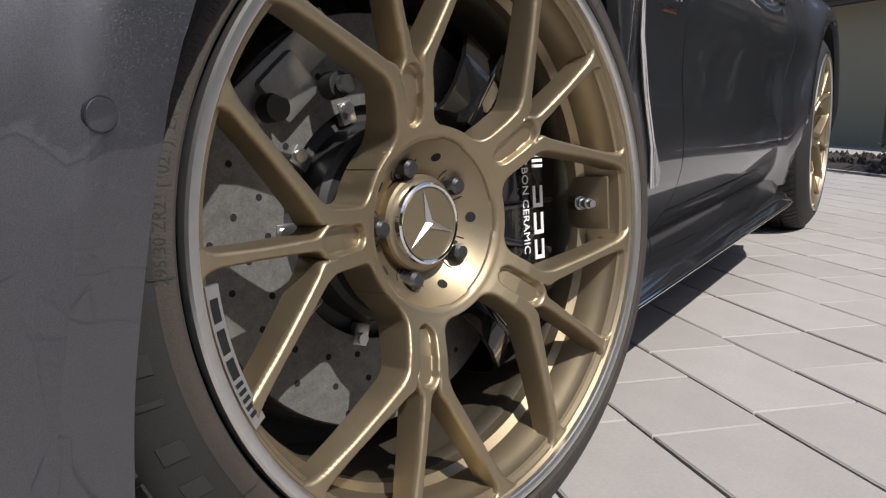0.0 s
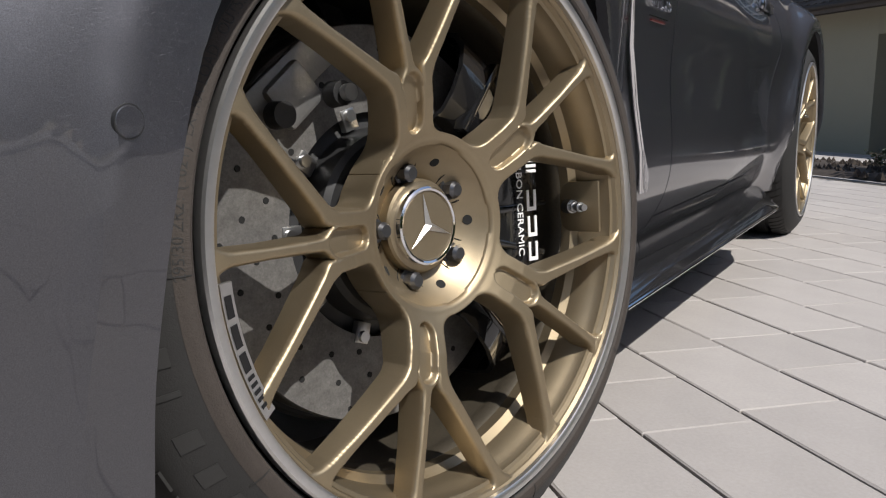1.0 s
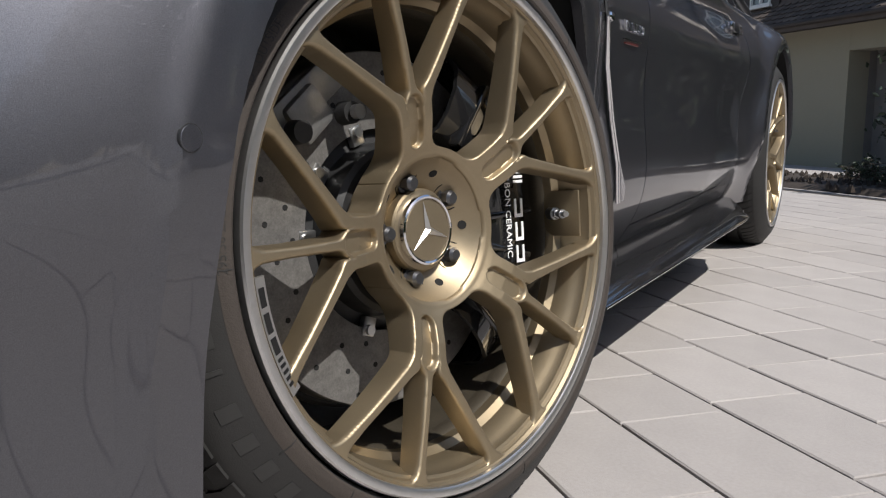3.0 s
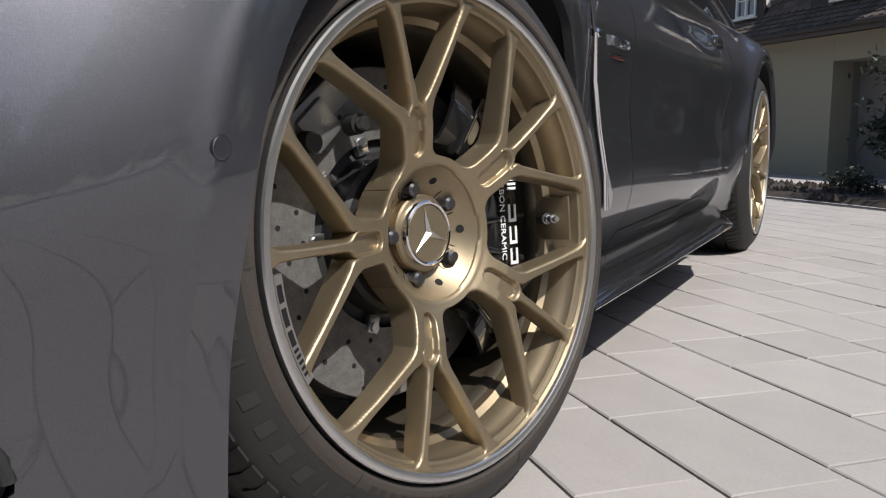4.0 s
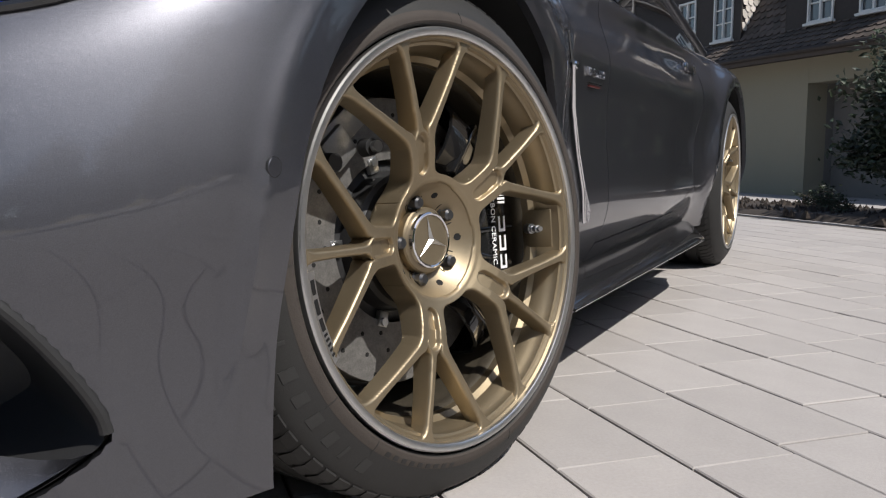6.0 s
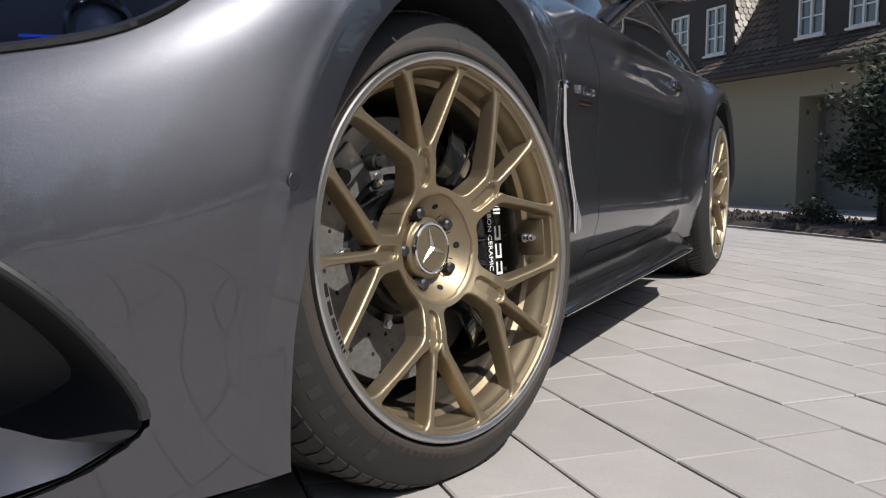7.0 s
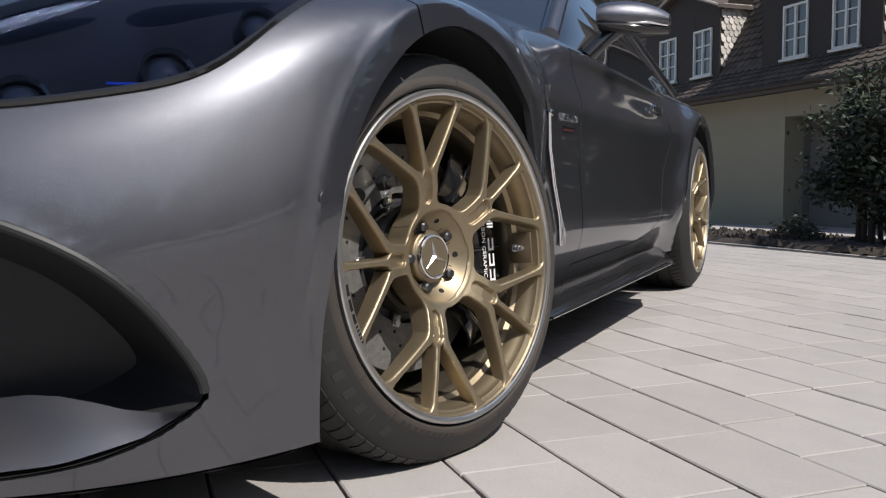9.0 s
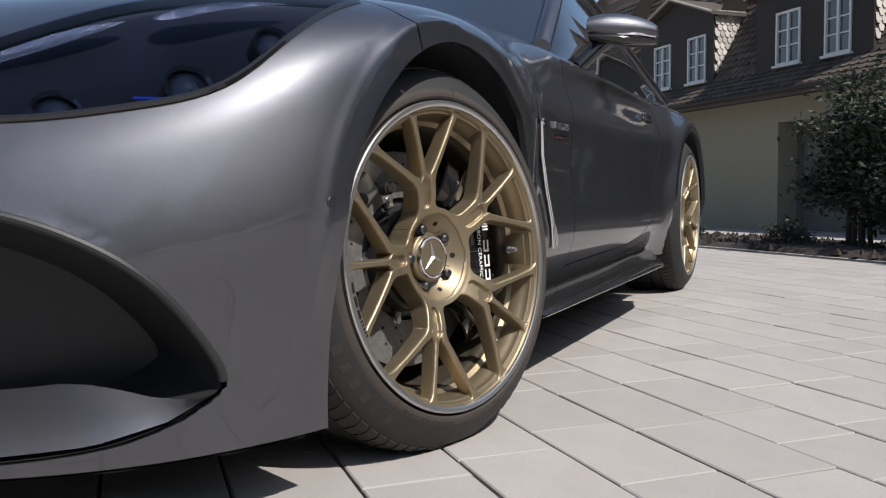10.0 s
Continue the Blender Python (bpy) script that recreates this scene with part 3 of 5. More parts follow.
# body sections from the sill up to the middle: (x, z) pairs
BODY_Y = [-0.955, -0.93, -0.86, -0.74, -0.60, -0.48, -0.37, -0.20, 0.0, 0.25, 0.47, 0.62, 0.90, 1.50, 2.05, 2.32, 2.70, 3.15, 3.50, 3.66, 3.70]
BODY_XZ = [
    ((-0.84, 0.2), (-0.83, 0.28), (-0.83, 0.36), (-0.84, 0.4), (-0.87, 0.43), (-0.92, 0.445), (MID, 0.45)),
    ((-0.66, 0.17), (-0.65, 0.28), (-0.64, 0.37), (-0.66, 0.43), (-0.71, 0.47), (-0.82, 0.5), (MID, 0.51)),
    ((-0.56, 0.115), (-0.545, 0.27), (-0.537, 0.355), (-0.566, 0.433), (-0.635, 0.507), (-0.76, 0.56), (MID, 0.585)),
    ((-0.375, 0.108), (-0.352, 0.28), (-0.34, 0.365), (-0.366, 0.453), (-0.432, 0.53), (-0.62, 0.612), (MID, 0.66)),
    ((-0.22, 0.102), (-0.198, 0.28), (-0.184, 0.385), (-0.208, 0.486), (-0.27, 0.568), (-0.5, 0.668), (MID, 0.735)),
    ((-0.122, 0.108), (-0.11, 0.285), (-0.09, 0.405), (-0.112, 0.528), (-0.172, 0.62), (-0.42, 0.732), (MID, 0.79)),
    ((-0.068, 0.11), (-0.06, 0.3), (-0.032, 0.43), (-0.042, 0.58), (-0.095, 0.688), (-0.36, 0.778), (MID, 0.835)),
    ((-0.055, 0.105), (-0.045, 0.3), (-0.008, 0.48), (-0.008, 0.655), (-0.054, 0.748), (-0.33, 0.818), (MID, 0.875)),
    ((-0.03, 0.15), (-0.02, 0.32), (0.0, 0.52), (0.003, 0.71), (-0.037, 0.788), (-0.31, 0.852), (MID, 0.905)),
    ((-0.04, 0.17), (-0.028, 0.32), (-0.002, 0.52), (0.002, 0.71), (-0.043, 0.80), (-0.29, 0.885), (MID, 0.94)),
    ((-0.08, 0.19), (-0.04, 0.32), (-0.022, 0.52), (-0.018, 0.68), (-0.066, 0.785), (-0.27, 0.9), (MID, 0.965)),
    ((-0.126, 0.19), (-0.056, 0.32), (-0.056, 0.52), (-0.05, 0.68), (-0.084, 0.785), (-0.26, 0.905), (MID, 0.98)),
    ((-0.128, 0.19), (-0.055, 0.335), (-0.06, 0.52), (-0.056, 0.68), (-0.092, 0.795), (-0.23, 0.9), (MID, 0.985)),
    ((-0.128, 0.19), (-0.05, 0.335), (-0.058, 0.52), (-0.054, 0.68), (-0.096, 0.805), (-0.2, 0.87), (MID, 0.93)),
    ((-0.126, 0.19), (-0.046, 0.335), (-0.052, 0.52), (-0.046, 0.68), (-0.09, 0.812), (-0.22, 0.88), (MID, 0.94)),
    ((-0.06, 0.19), (-0.024, 0.34), (-0.022, 0.52), (-0.016, 0.68), (-0.072, 0.822), (-0.26, 0.895), (MID, 0.95)),
    ((-0.02, 0.19), (-0.004, 0.36), (0.006, 0.56), (0.004, 0.7), (-0.055, 0.822), (-0.3, 0.9), (MID, 0.95)),
    ((-0.03, 0.22), (-0.018, 0.38), (-0.008, 0.54), (-0.02, 0.66), (-0.095, 0.775), (-0.36, 0.865), (MID, 0.91)),
    ((-0.15, 0.27), (-0.12, 0.4), (-0.11, 0.54), (-0.13, 0.65), (-0.21, 0.75), (-0.45, 0.83), (MID, 0.87)),
    ((-0.42, 0.33), (-0.4, 0.42), (-0.39, 0.54), (-0.41, 0.63), (-0.48, 0.72), (-0.65, 0.78), (MID, 0.81)),
    ((-0.75, 0.38), (-0.74, 0.45), (-0.74, 0.54), (-0.75, 0.6), (-0.78, 0.66), (-0.85, 0.7), (MID, 0.72)),
]
S_KNOTS = [0.0, 0.16, 0.34, 0.50, 0.63, 0.80, 1.0]


def spline_table(n, steps):
    """Weights of a natural cubic spline through n points at even steps, one row a step."""
    A = np.eye(n)
    B = np.zeros((n, n))
    for i in range(1, n - 1):
        A[i, i - 1:i + 2] = 1, 4, 1
        B[i, i - 1:i + 2] = 6, -12, 6
    bend = np.linalg.solve(A, B)
    t = np.linspace(0, n - 1, steps)
    i = np.minimum(t.astype(int), n - 2)
    f = (t - i)[:, None]
    unit = np.eye(n)
    return unit[i] * (1 - f) + unit[i + 1] * f + bend[i] * ((1 - f) ** 3 - (1 - f)) / 6 + bend[i + 1] * (f ** 3 - f) / 6


ACROSS = spline_table(7, 1201)
# rows every 5 mm along the car, faired lengthwise, most of all round the nose
FAIR_Y = np.linspace(BODY_Y[0], BODY_Y[-1], 932)
FAIR = np.array([catmull([sum(r, ()) for r in BODY_XZ], float(np.interp(y, BODY_Y, range(len(BODY_Y))))) for y in FAIR_Y])
for step in range(420):
    soft = (0.5 * np.clip((FAIR_Y + 0.90) / 0.10, 0, 1) * (np.clip((0.42 - FAIR_Y) / 0.2, 0, 1) if step > 30 else 1.0))[1:-1, None]
    FAIR[1:-1] += soft * ((FAIR[:-2] + FAIR[2:]) / 2 - FAIR[1:-1])


def body_rows(y):
    k = min(max((y - FAIR_Y[0]) / (FAIR_Y[1] - FAIR_Y[0]), 0.0), len(FAIR_Y) - 1.001)
    i = int(k)
    return (FAIR[i] * (1 - k + i) + FAIR[i + 1] * (k - i)).reshape(-1, 2)


def body_section(y, svals):
    at = np.interp(svals, S_KNOTS, range(7)) * 200
    i = np.minimum(at.astype(int), 1199)
    f = (at - i)[:, None]
    return (ACROSS[i] * (1 - f) + ACROSS[i + 1] * f) @ body_rows(y)


def arch_distance(y, z, arch):
    """Distance outside the wheel opening, about in metres (negative: inside)."""
    cy, cz, ry, rz = arch
    if arch is ARCH_F and y < cy:
        ry = FRONT_RY
        if z < cz:
            return cy - y - front_ry(z)
    k = math.hypot((y - cy) / ry, (z - cz) / rz)
    return (k - 1) * (ry + rz) / 2


def arch_edge(a, arch, grow=0.0):
    """The opening's edge at an angle from its centre, counted from the rear upwards."""
    cy, cz, ry, rz = arch
    if arch is ARCH_F and math.cos(a) < 0:
        ry = FRONT_RY
        if math.sin(a) < 0:
            z = cz + (rz + grow) * math.sin(a)
            return cy - front_ry(z) - grow, z
    return cy + (ry + grow) * math.cos(a), cz + (rz + grow) * math.sin(a)


def flare(x, y, z):
    """The flat band round each wheel opening."""
    x -= 0.016 * smoothstep((y - 1.5) / 0.9) * smoothstep((x + 0.5) / 0.2)
    for arch, flat in ((ARCH_F, 0.004), (ARCH_R, -0.006)):
        d = arch_distance(y, z, arch)
        if z > 0.12 and -0.05 < d < 0.19 and x > -0.25:
            w = (1 - min(1.0, max(0.0, (d - 0.042) / 0.10))) ** 2 * smoothstep((z - 0.26) / 0.20)
            if arch is ARCH_F:
                # an upright band whose edge is a crisp crease
                front = smoothstep((0.10 - y) / 0.30)
                w = 1 - smoothstep((d - 0.028 - 0.020 * front) / 0.014)
                w *= smoothstep((z - 0.14) / 0.26)
                t = float(np.interp(y, [-0.36, -0.20, 0.0, 0.36, 0.50], [-0.034, -0.013, -0.004, -0.004, -0.030]))
                t -= 0.024 * front * (1 - smoothstep((z - 0.24) / 0.20))
                x += (t - x) * w
            else:
                x += (flat - x) * w if d < 0.04 or flat > x else 0.0
    return x


def surface_x(y, z):
    """How far out the body's side lies at a height."""
    pts = body_section(y, np.linspace(0, 0.66, 60))
    zs, xs = [p[1] for p in pts], [p[0] for p in pts]
    return flare(float(np.interp(z, zs, xs)), y, z)


def surface_z(x, y):
    """How high the body's top lies at a place of the plan."""
    pts = body_section(y, np.linspace(0.42, 1, 70))
    xs, zs = [-p[0] for p in pts], [p[1] for p in pts]
    return float(np.interp(-x, xs, zs))


def in_poly(poly, p):
    hit = False
    for (ax, ay), (bx, by) in zip(poly, poly[1:] + poly[:1]):
        if (ay > p[1]) != (by > p[1]) and p[0] < (bx - ax) * (p[1] - ay) / (by - ay) + ax:
            hit = not hit
    return hit


def on_poly(poly, p):
    best = None
    for a, b in zip(poly, poly[1:] + poly[:1]):
        a, b, q = Vector(a), Vector(b), Vector(p)
        t = min(1, max(0, (q - a).dot(b - a) / max(1e-9, (b - a).length_squared)))
        c = a + (b - a) * t
        if best is None or (c - q).length < (best - q).length:
            best = c
    return best


def smooth_poly(points, n=8):
    """A closed outline rounded through its points."""
    m = len(points)
    out = []
    for i in range(m):
        p0, p1, p2, p3 = (Vector(points[(i + k) % m]) for k in (-1, 0, 1, 2))
        for j in range(n):
            f = j / n
            out.append(tuple(0.5 * (2 * p1 + (p2 - p0) * f + (2 * p0 - 5 * p1 + 4 * p2 - p3) * f * f + (3 * p1 - p0 - 3 * p2 + p3) * f ** 3)))
    return out


# outlines of openings: air intake by (y, z), headlamp by (x, y)
INTAKE = smooth_poly([(-0.490, 0.210), (-0.508, 0.255), (-0.556, 0.326), (-0.616, 0.390), (-0.684, 0.438), (-0.76, 0.462), (-0.86, 0.465), (-0.90, 0.38), (-0.90, 0.24), (-0.86, 0.140), (-0.74, 0.128), (-0.62, 0.134), (-0.550, 0.157), (-0.503, 0.188)], 6)
LAMP = smooth_poly([(-0.136, -0.112), (-0.108, -0.24), (-0.108, -0.36), (-0.142, -0.462), (-0.232, -0.562), (-0.355, -0.66), (-0.52, -0.745), (-0.57, -0.735), (-0.53, -0.655), (-0.42, -0.47), (-0.33, -0.30), (-0.225, -0.165)], 6)


def full_body():
    """The outer skin of the near half, with wheel openings, lamp and intake cut and their edges drawn tight."""
    ys = np.concatenate([np.linspace(-0.955, -0.40, 64), np.linspace(-0.39, 0.52, 92), np.linspace(0.535, 2.20, 96), np.linspace(2.212, 3.20, 90), np.linspace(3.22, 3.70, 24)])
    sv = np.concatenate([np.linspace(0, 0.66, 76), np.linspace(0.672, 1.0, 34)])
    bm = bmesh.new()
    grid = []
    for y in ys:
        row = []
        for x, z in body_section(y, sv):
            row.append(bm.verts.new((flare(x, y, z), y, z)))
        grid.append(row)
    for a, b in zip(grid, grid[1:]):
        for k in range(len(sv) - 1):
            bm.faces.new((a[k], a[k + 1], b[k + 1], b[k]))

    def cut(inside, snap):
        gone = [f for f in bm.faces if inside(f.calc_center_median())]
        old = {v for f in gone for v in f.verts}
        bmesh.ops.delete(bm, geom=gone, context="FACES")
        for v in old:
            if v.is_valid and v.link_faces:
                v.co = snap(v.co)

    for arch in (ARCH_F, ARCH_R):
        def snap(c, arch=arch):
            cy, cz, ry, rz = arch
            if arch is ARCH_F and c.y < cy:
                ry = FRONT_RY
                if c.z < cz:
                    return Vector((c.x, cy - front_ry(c.z), c.z))
            k = math.hypot((c.y - cy) / ry, (c.z - cz) / rz)
            return Vector((c.x, cy + (c.y - cy) / k, cz + (c.z - cz) / k))
        cut(lambda c, arch=arch: arch_distance(c.y, c.z, arch) < 0 and c.x > -0.30 and abs(c.y - arch[0]) < 0.5, snap)
    # nothing hangs below the opening between bumper and sill
    cut(lambda c: -0.30 < c.y < 0.40 and c.z < 0.30 and c.x > -0.4, lambda c: c.copy())
    cut(lambda c: c.x > -0.9 and c.z < 0.50 and c.y < -0.40 and in_poly(INTAKE, (c.y, c.z)), lambda c: Vector((c.x, *on_poly(INTAKE, (c.y, c.z)))))

    def lamp_snap(c):
        q = on_poly(LAMP, (c.x, c.y))
        return Vector((q.x, q.y, surface_z(q.x, q.y)))
    cut(lambda c: c.z > 0.46 and c.y < 0 and in_poly(LAMP, (c.x, c.y)), lamp_snap)
    bmesh.ops.delete(bm, geom=[v for v in bm.verts if not v.link_faces], context="VERTS")
    bmesh.ops.recalc_face_normals(bm, faces=bm.faces)
    return bm


SKIN = full_body()


def panel(name, keep, planes, label="", gap=0.0024, deep=0.014, apart=False):
    """A panel of the skin between cutting planes (point, normal towards the panel), with edges turned in to leave a real gap."""
    bm = SKIN.copy()
    for co, no in planes:
        bmesh.ops.bisect_plane(bm, geom=bm.verts[:] + bm.edges[:] + bm.faces[:], plane_co=co, plane_no=no)
    gone = [f for f in bm.faces if not keep(f.calc_center_median())]
    bmesh.ops.delete(bm, geom=gone, context="FACES")
    bmesh.ops.delete(bm, geom=[v for v in bm.verts if not v.link_faces], context="VERTS")
    rim = [e for e in bm.edges if e.is_boundary and abs((e.verts[0].co.x + e.verts[1].co.x) / 2 - MID) > 0.01]
    push = {}
    bm.normal_update()
    for e in rim:
        f = e.link_faces[0]
        d = f.calc_center_median() - (e.verts[0].co + e.verts[1].co) / 2
        t = (e.verts[1].co - e.verts[0].co).normalized()
        d = (d - t * d.dot(t)).normalized()
        for v in e.verts:
            push[v] = push.get(v, Vector()) + d
    normals = {v: v.normal.copy() for v in push}
    for v, d in push.items():
        if d.length > 1e-6:
            v.co += d.normalized() * gap
    ext = bmesh.ops.extrude_edge_only(bm, edges=rim)
    fresh = {v for v in ext["geom"] if isinstance(v, bmesh.types.BMVert)}
    old = {}
    for v in push:
        for e in v.link_edges:
            o = e.other_vert(v)
            if o in fresh and (o.co - v.co).length < 1e-7:
                old[o] = v
    for o, v in old.items():
        o.co -= normals[v] * deep
    bmesh.ops.recalc_face_normals(bm, faces=bm.faces)
    # the far side of the car is the near one mirrored
    if apart:
        far = bm.copy()
        for v in far.verts:
            v.co.x = 2 * MID - v.co.x
        bmesh.ops.reverse_faces(far, faces=far.faces)
        part(name, far, PAINT, car, label)
        return part(name, bm, PAINT, car, label)
    both = bmesh.ops.duplicate(bm, geom=bm.verts[:] + bm.edges[:] + bm.faces[:])
    for g in both["geom"]:
        if isinstance(g, bmesh.types.BMVert):
            g.co.x = 2 * MID - g.co.x
    bmesh.ops.reverse_faces(bm, faces=[g for g in both["geom"] if isinstance(g, bmesh.types.BMFace)])
    return part(name, bm, PAINT, car, label)


car = empty("sports_car", pose(0, 0, 0), "dark grey metallic sports coupe with satin gold wheels, parked on paving", "car")

# panel seams as planes: bumper against wing, wing against door, door's foot and rear edge
SEAM_B = (Vector((-0.10, -0.085, 0.735)), Vector((0.18, -0.04, -0.10)).cross(Vector((0, -0.15, 0.33))).normalized())
if SEAM_B[1].y < 0:
    SEAM_B = (SEAM_B[0], -SEAM_B[1])
DOOR_F1 = (Vector((-0.06, 0.845, 0.30)), Vector((0, 1, -0.19)).normalized())
DOOR_F2 = (Vector((-0.06, 0.905, 0.62)), Vector((0.0, 1, 0.05)).normalized())
DOOR_FOOT = (Vector((-0.06, 0.68, 0.247)), Vector((0, -0.030, 1)).normalized())
DOOR_R = [(Vector((-0.05, 2.16, 0.74)), Vector((0, -1, 0.02)).normalized()), (Vector((-0.05, 2.15, 0.57)), Vector((0, -1, 0.36)).normalized()), (Vector((-0.05, 1.995, 0.37)), Vector((0, -1, 0.55)).normalized()), (Vector((-0.05, 1.90, 0.315)), Vector((0, -0.35, 1)).normalized())]


def side(c, plane):
    return (c - plane[0]).dot(plane[1]) > 0


def in_door(c):
    return c.x > -0.30 and c.z < 0.845 and side(c, DOOR_F1) and side(c, DOOR_F2) and side(c, DOOR_FOOT) and all(side(c, p) for p in DOOR_R)


BELT = (Vector((0, 0, 0.845)), Vector((0, 0, -1)))
in_bumper = lambda c: not side(c, SEAM_B) and c.y < 0.05
panel("front_bumper", in_bumper, [SEAM_B], "grey metallic front bumper with a large side intake")
panel("front_wing", lambda c: not in_bumper(c) and c.y < 2.6 and not side(c, DOOR_F1) or (not in_bumper(c) and c.y < 1.2 and not side(c, DOOR_F2)), [SEAM_B, DOOR_F1, DOOR_F2])
panel("door", in_door, [DOOR_F1, DOOR_F2, DOOR_FOOT, BELT] + DOOR_R, apart=True)
panel("rear_quarter", lambda c: not in_bumper(c) and side(c, DOOR_F1) and (side(c, DOOR_F2) or c.y > 1.2) and not in_door(c), [SEAM_B, DOOR_F1, DOOR_F2, DOOR_FOOT, BELT] + DOOR_R)

# wheels: the front ones are steered
STEER = Matrix(((0.24461516, -0.07762717, 0.96649), (0.96962025, 0.01958373, -0.24382), (0.0, 0.9967901, 0.08006))).to_4x4()
PLAIN = Matrix(((0, 0, 1), (1, 0, 0), (0, 1, 0))).to_4x4()
AXLE_F = Matrix.Translation((0, 0, 0.350)) @ STEER
AXLE_R = Matrix.Translation((-0.010, 2.70, 0.352)) @ PLAIN
wheel(AXLE_F, car)
wheel(AXLE_R @ pose(0, 0, 0, 0, 0, 22), car, near=False, width=0.285)
brake(AXLE_F, car)
brake(AXLE_R, car)
wheel(Matrix.Translation((2 * MID, 0, 0.350)) @ Matrix.Rotation(math.pi - 0.24, 4, "Z") @ PLAIN, car, near=False)
wheel(Matrix.Translation((2 * MID, 2.70, 0.352)) @ Matrix.Rotation(math.pi, 4, "Z") @ PLAIN, car, near=False)


def twin(name, bm, mat):
    """The same part on the far side of the car."""
    far = bm.copy()
    for v in far.verts:
        v.co.x = 2 * MID - v.co.x
    bmesh.ops.recalc_face_normals(far, faces=far.faces)
    return part(name, far, mat, car)


def near_and_far(name, bm, mat, label=""):
    twin(name, bm, mat)
    return part(name, bm, mat, car, label)


def shell(name, y0, y1, arch, mat):
    """Wheel housing: an open tub round the wheel, from the opening inwards."""
    cy, cz, ry, rz = arch
    bm = bmesh.new()
    rows = []
    for x, grow in ((-0.012, 0.004), (-0.05, 0.012), (-0.20, 0.014), (-0.42, 0.0)):
        row = []
        for k in range(61):
            a = math.radians(-32 + 244 * k / 60)
            y, z = arch_edge(a, arch, grow)
            z = max(0.13, z)
            row.append(bm.verts.new((min(x, surface_x(y, z) - 0.012 + x + 0.012), y, z)))
        rows.append(row)
    for a, b in zip(rows, rows[1:]):
        for k in range(60):
            bm.faces.new((a[k], a[k + 1], b[k + 1], b[k]))
    bm.faces.new(rows[-1])
    twin(name, bm, mat)
    return part(name, bm, mat, car, "black wheel housing liner")


shell("wheelhouse_liner", 0, 0, ARCH_F, LINER)
shell("wheelhouse_liner", 0, 0, ARCH_R, LINER)
# floor and underside
bm = bmesh.new()
add_box(bm, -1.85, -0.12, 0.45, 2.28, 0.135, 0.20)
add_box(bm, -1.60, -0.37, -0.80, 0.44, 0.125, 0.17)
add_box(bm, -1.60, -0.37, 2.28, 3.40, 0.16, 0.22)
part("underbody", bm, BLACK, car, smooth=False)
# inner lip of the bumper's foot
bm = bmesh.new()
for y0, y1 in ((-0.72, -0.60), (-0.60, -0.48), (-0.48, -0.372)):
    a0, a1 = body_section(y0, [0])[0], body_section(y1, [0])[0]
    q = [bm.verts.new(p) for p in ((a0[0], y0, a0[1] - 0.002), (a1[0], y1, a1[1] - 0.002), (a1[0] - 0.30, y1 + 0.02, 0.118), (a0[0] - 0.25, y0 + 0.05, 0.118))]
    bm.faces.new(q)
part("bumper_floor", bm, BLACK, car)

# side skirt: a thin gloss black blade with a bright lower edge
bm, bright = bmesh.new(), bmesh.new()
secs, edge = [], []
for k in range(25):
    t = k / 24
    y = 0.46 + 1.66 * t
    out = 0.012 - 0.05 * smoothstep((t - 0.86) / 0.14)
    zt = 0.205 + 0.022 * t
    secs.append([(-0.140, y, zt), (-0.080, y, zt - 0.006), (out - 0.004, y, 0.181 + 0.003 * t), (out, y, 0.177 + 0.003 * t), (out - 0.004, y, 0.171 + 0.003 * t), (-0.10, y, 0.168), (-0.16, y, 0.170)])
    edge.append((out + 0.001, y, 0.1765 + 0.003 * t))
sweep(bm, None, secs)
bmesh.ops.recalc_face_normals(bm, faces=bm.faces)
part("side_skirt", bm, BLACK_GLOSS, car, "gloss black side skirt blade")
tube(bright, edge, 0.0030, 8)
part("skirt_edge", bright, CHROME, car, "bright lower edge of the skirt")

# vent behind the front wheel: dark slot, bright blades, small badge
bm = bmesh.new()
line = [(0.540, 0.700), (0.585, 0.640), (0.620, 0.560), (0.660, 0.470), (0.695, 0.390), (0.722, 0.318)]
for off, r in ((0.0, 0.0028), (0.016, 0.0020)):
    tube(bm, [(surface_x(y + off, z) + 0.006, y + off, z) for y, z in line[1:]], r, 8)
part("vent_trim", bm, CHROME, car, "slim chrome strips of the wing vent")
bm = bmesh.new()
a = [(surface_x(y, z) + 0.003, y, z) for y, z in line]
b = [(surface_x(y + 0.035, z) + 0.003, y + 0.035, z) for y, z in line]
for k in range(len(line) - 1):
    w = 1 - 0.75 * k / 4
    q = [Vector(a[k]), Vector(a[k]).lerp(Vector(b[k]), w), Vector(a[k + 1]).lerp(Vector(b[k + 1]), max(0.1, w - 0.19)), Vector(a[k + 1])]
    bm.faces.new([bm.verts.new(p) for p in q])
bmesh.ops.recalc_face_normals(bm, faces=bm.faces)
part("vent_slot", bm, LINER, car)
bm = bmesh.new()
q = [(0.700, 0.400), (0.735, 0.322), (0.752, 0.318), (0.748, 0.345)]
bm.faces.new([bm.verts.new((surface_x(y, z) + 0.010, y, z)) for y, z in q])
bmesh.ops.solidify(bm, geom=bm.faces[:], thickness=0.006)
part("vent_foot", bm, CHROME, car)
bm = bmesh.new()
add_box(bm, -0.006, 0.008, -0.010, 0.010, -0.008, 0.008, pose(surface_x(0.600, 0.640) + 0.006, 0.600, 0.640), 0.004)
part("vent_knob", bm, CHROME, car)
t = text_mesh("V8 BITURBO", 0.026, 0.0015)
for v in t.verts:
    y, z = 0.790 + v.co.x * 0.95, 0.640 + v.co.y
    v.co = Vector((surface_x(y, z) + 0.0035 + v.co.z, y, z))
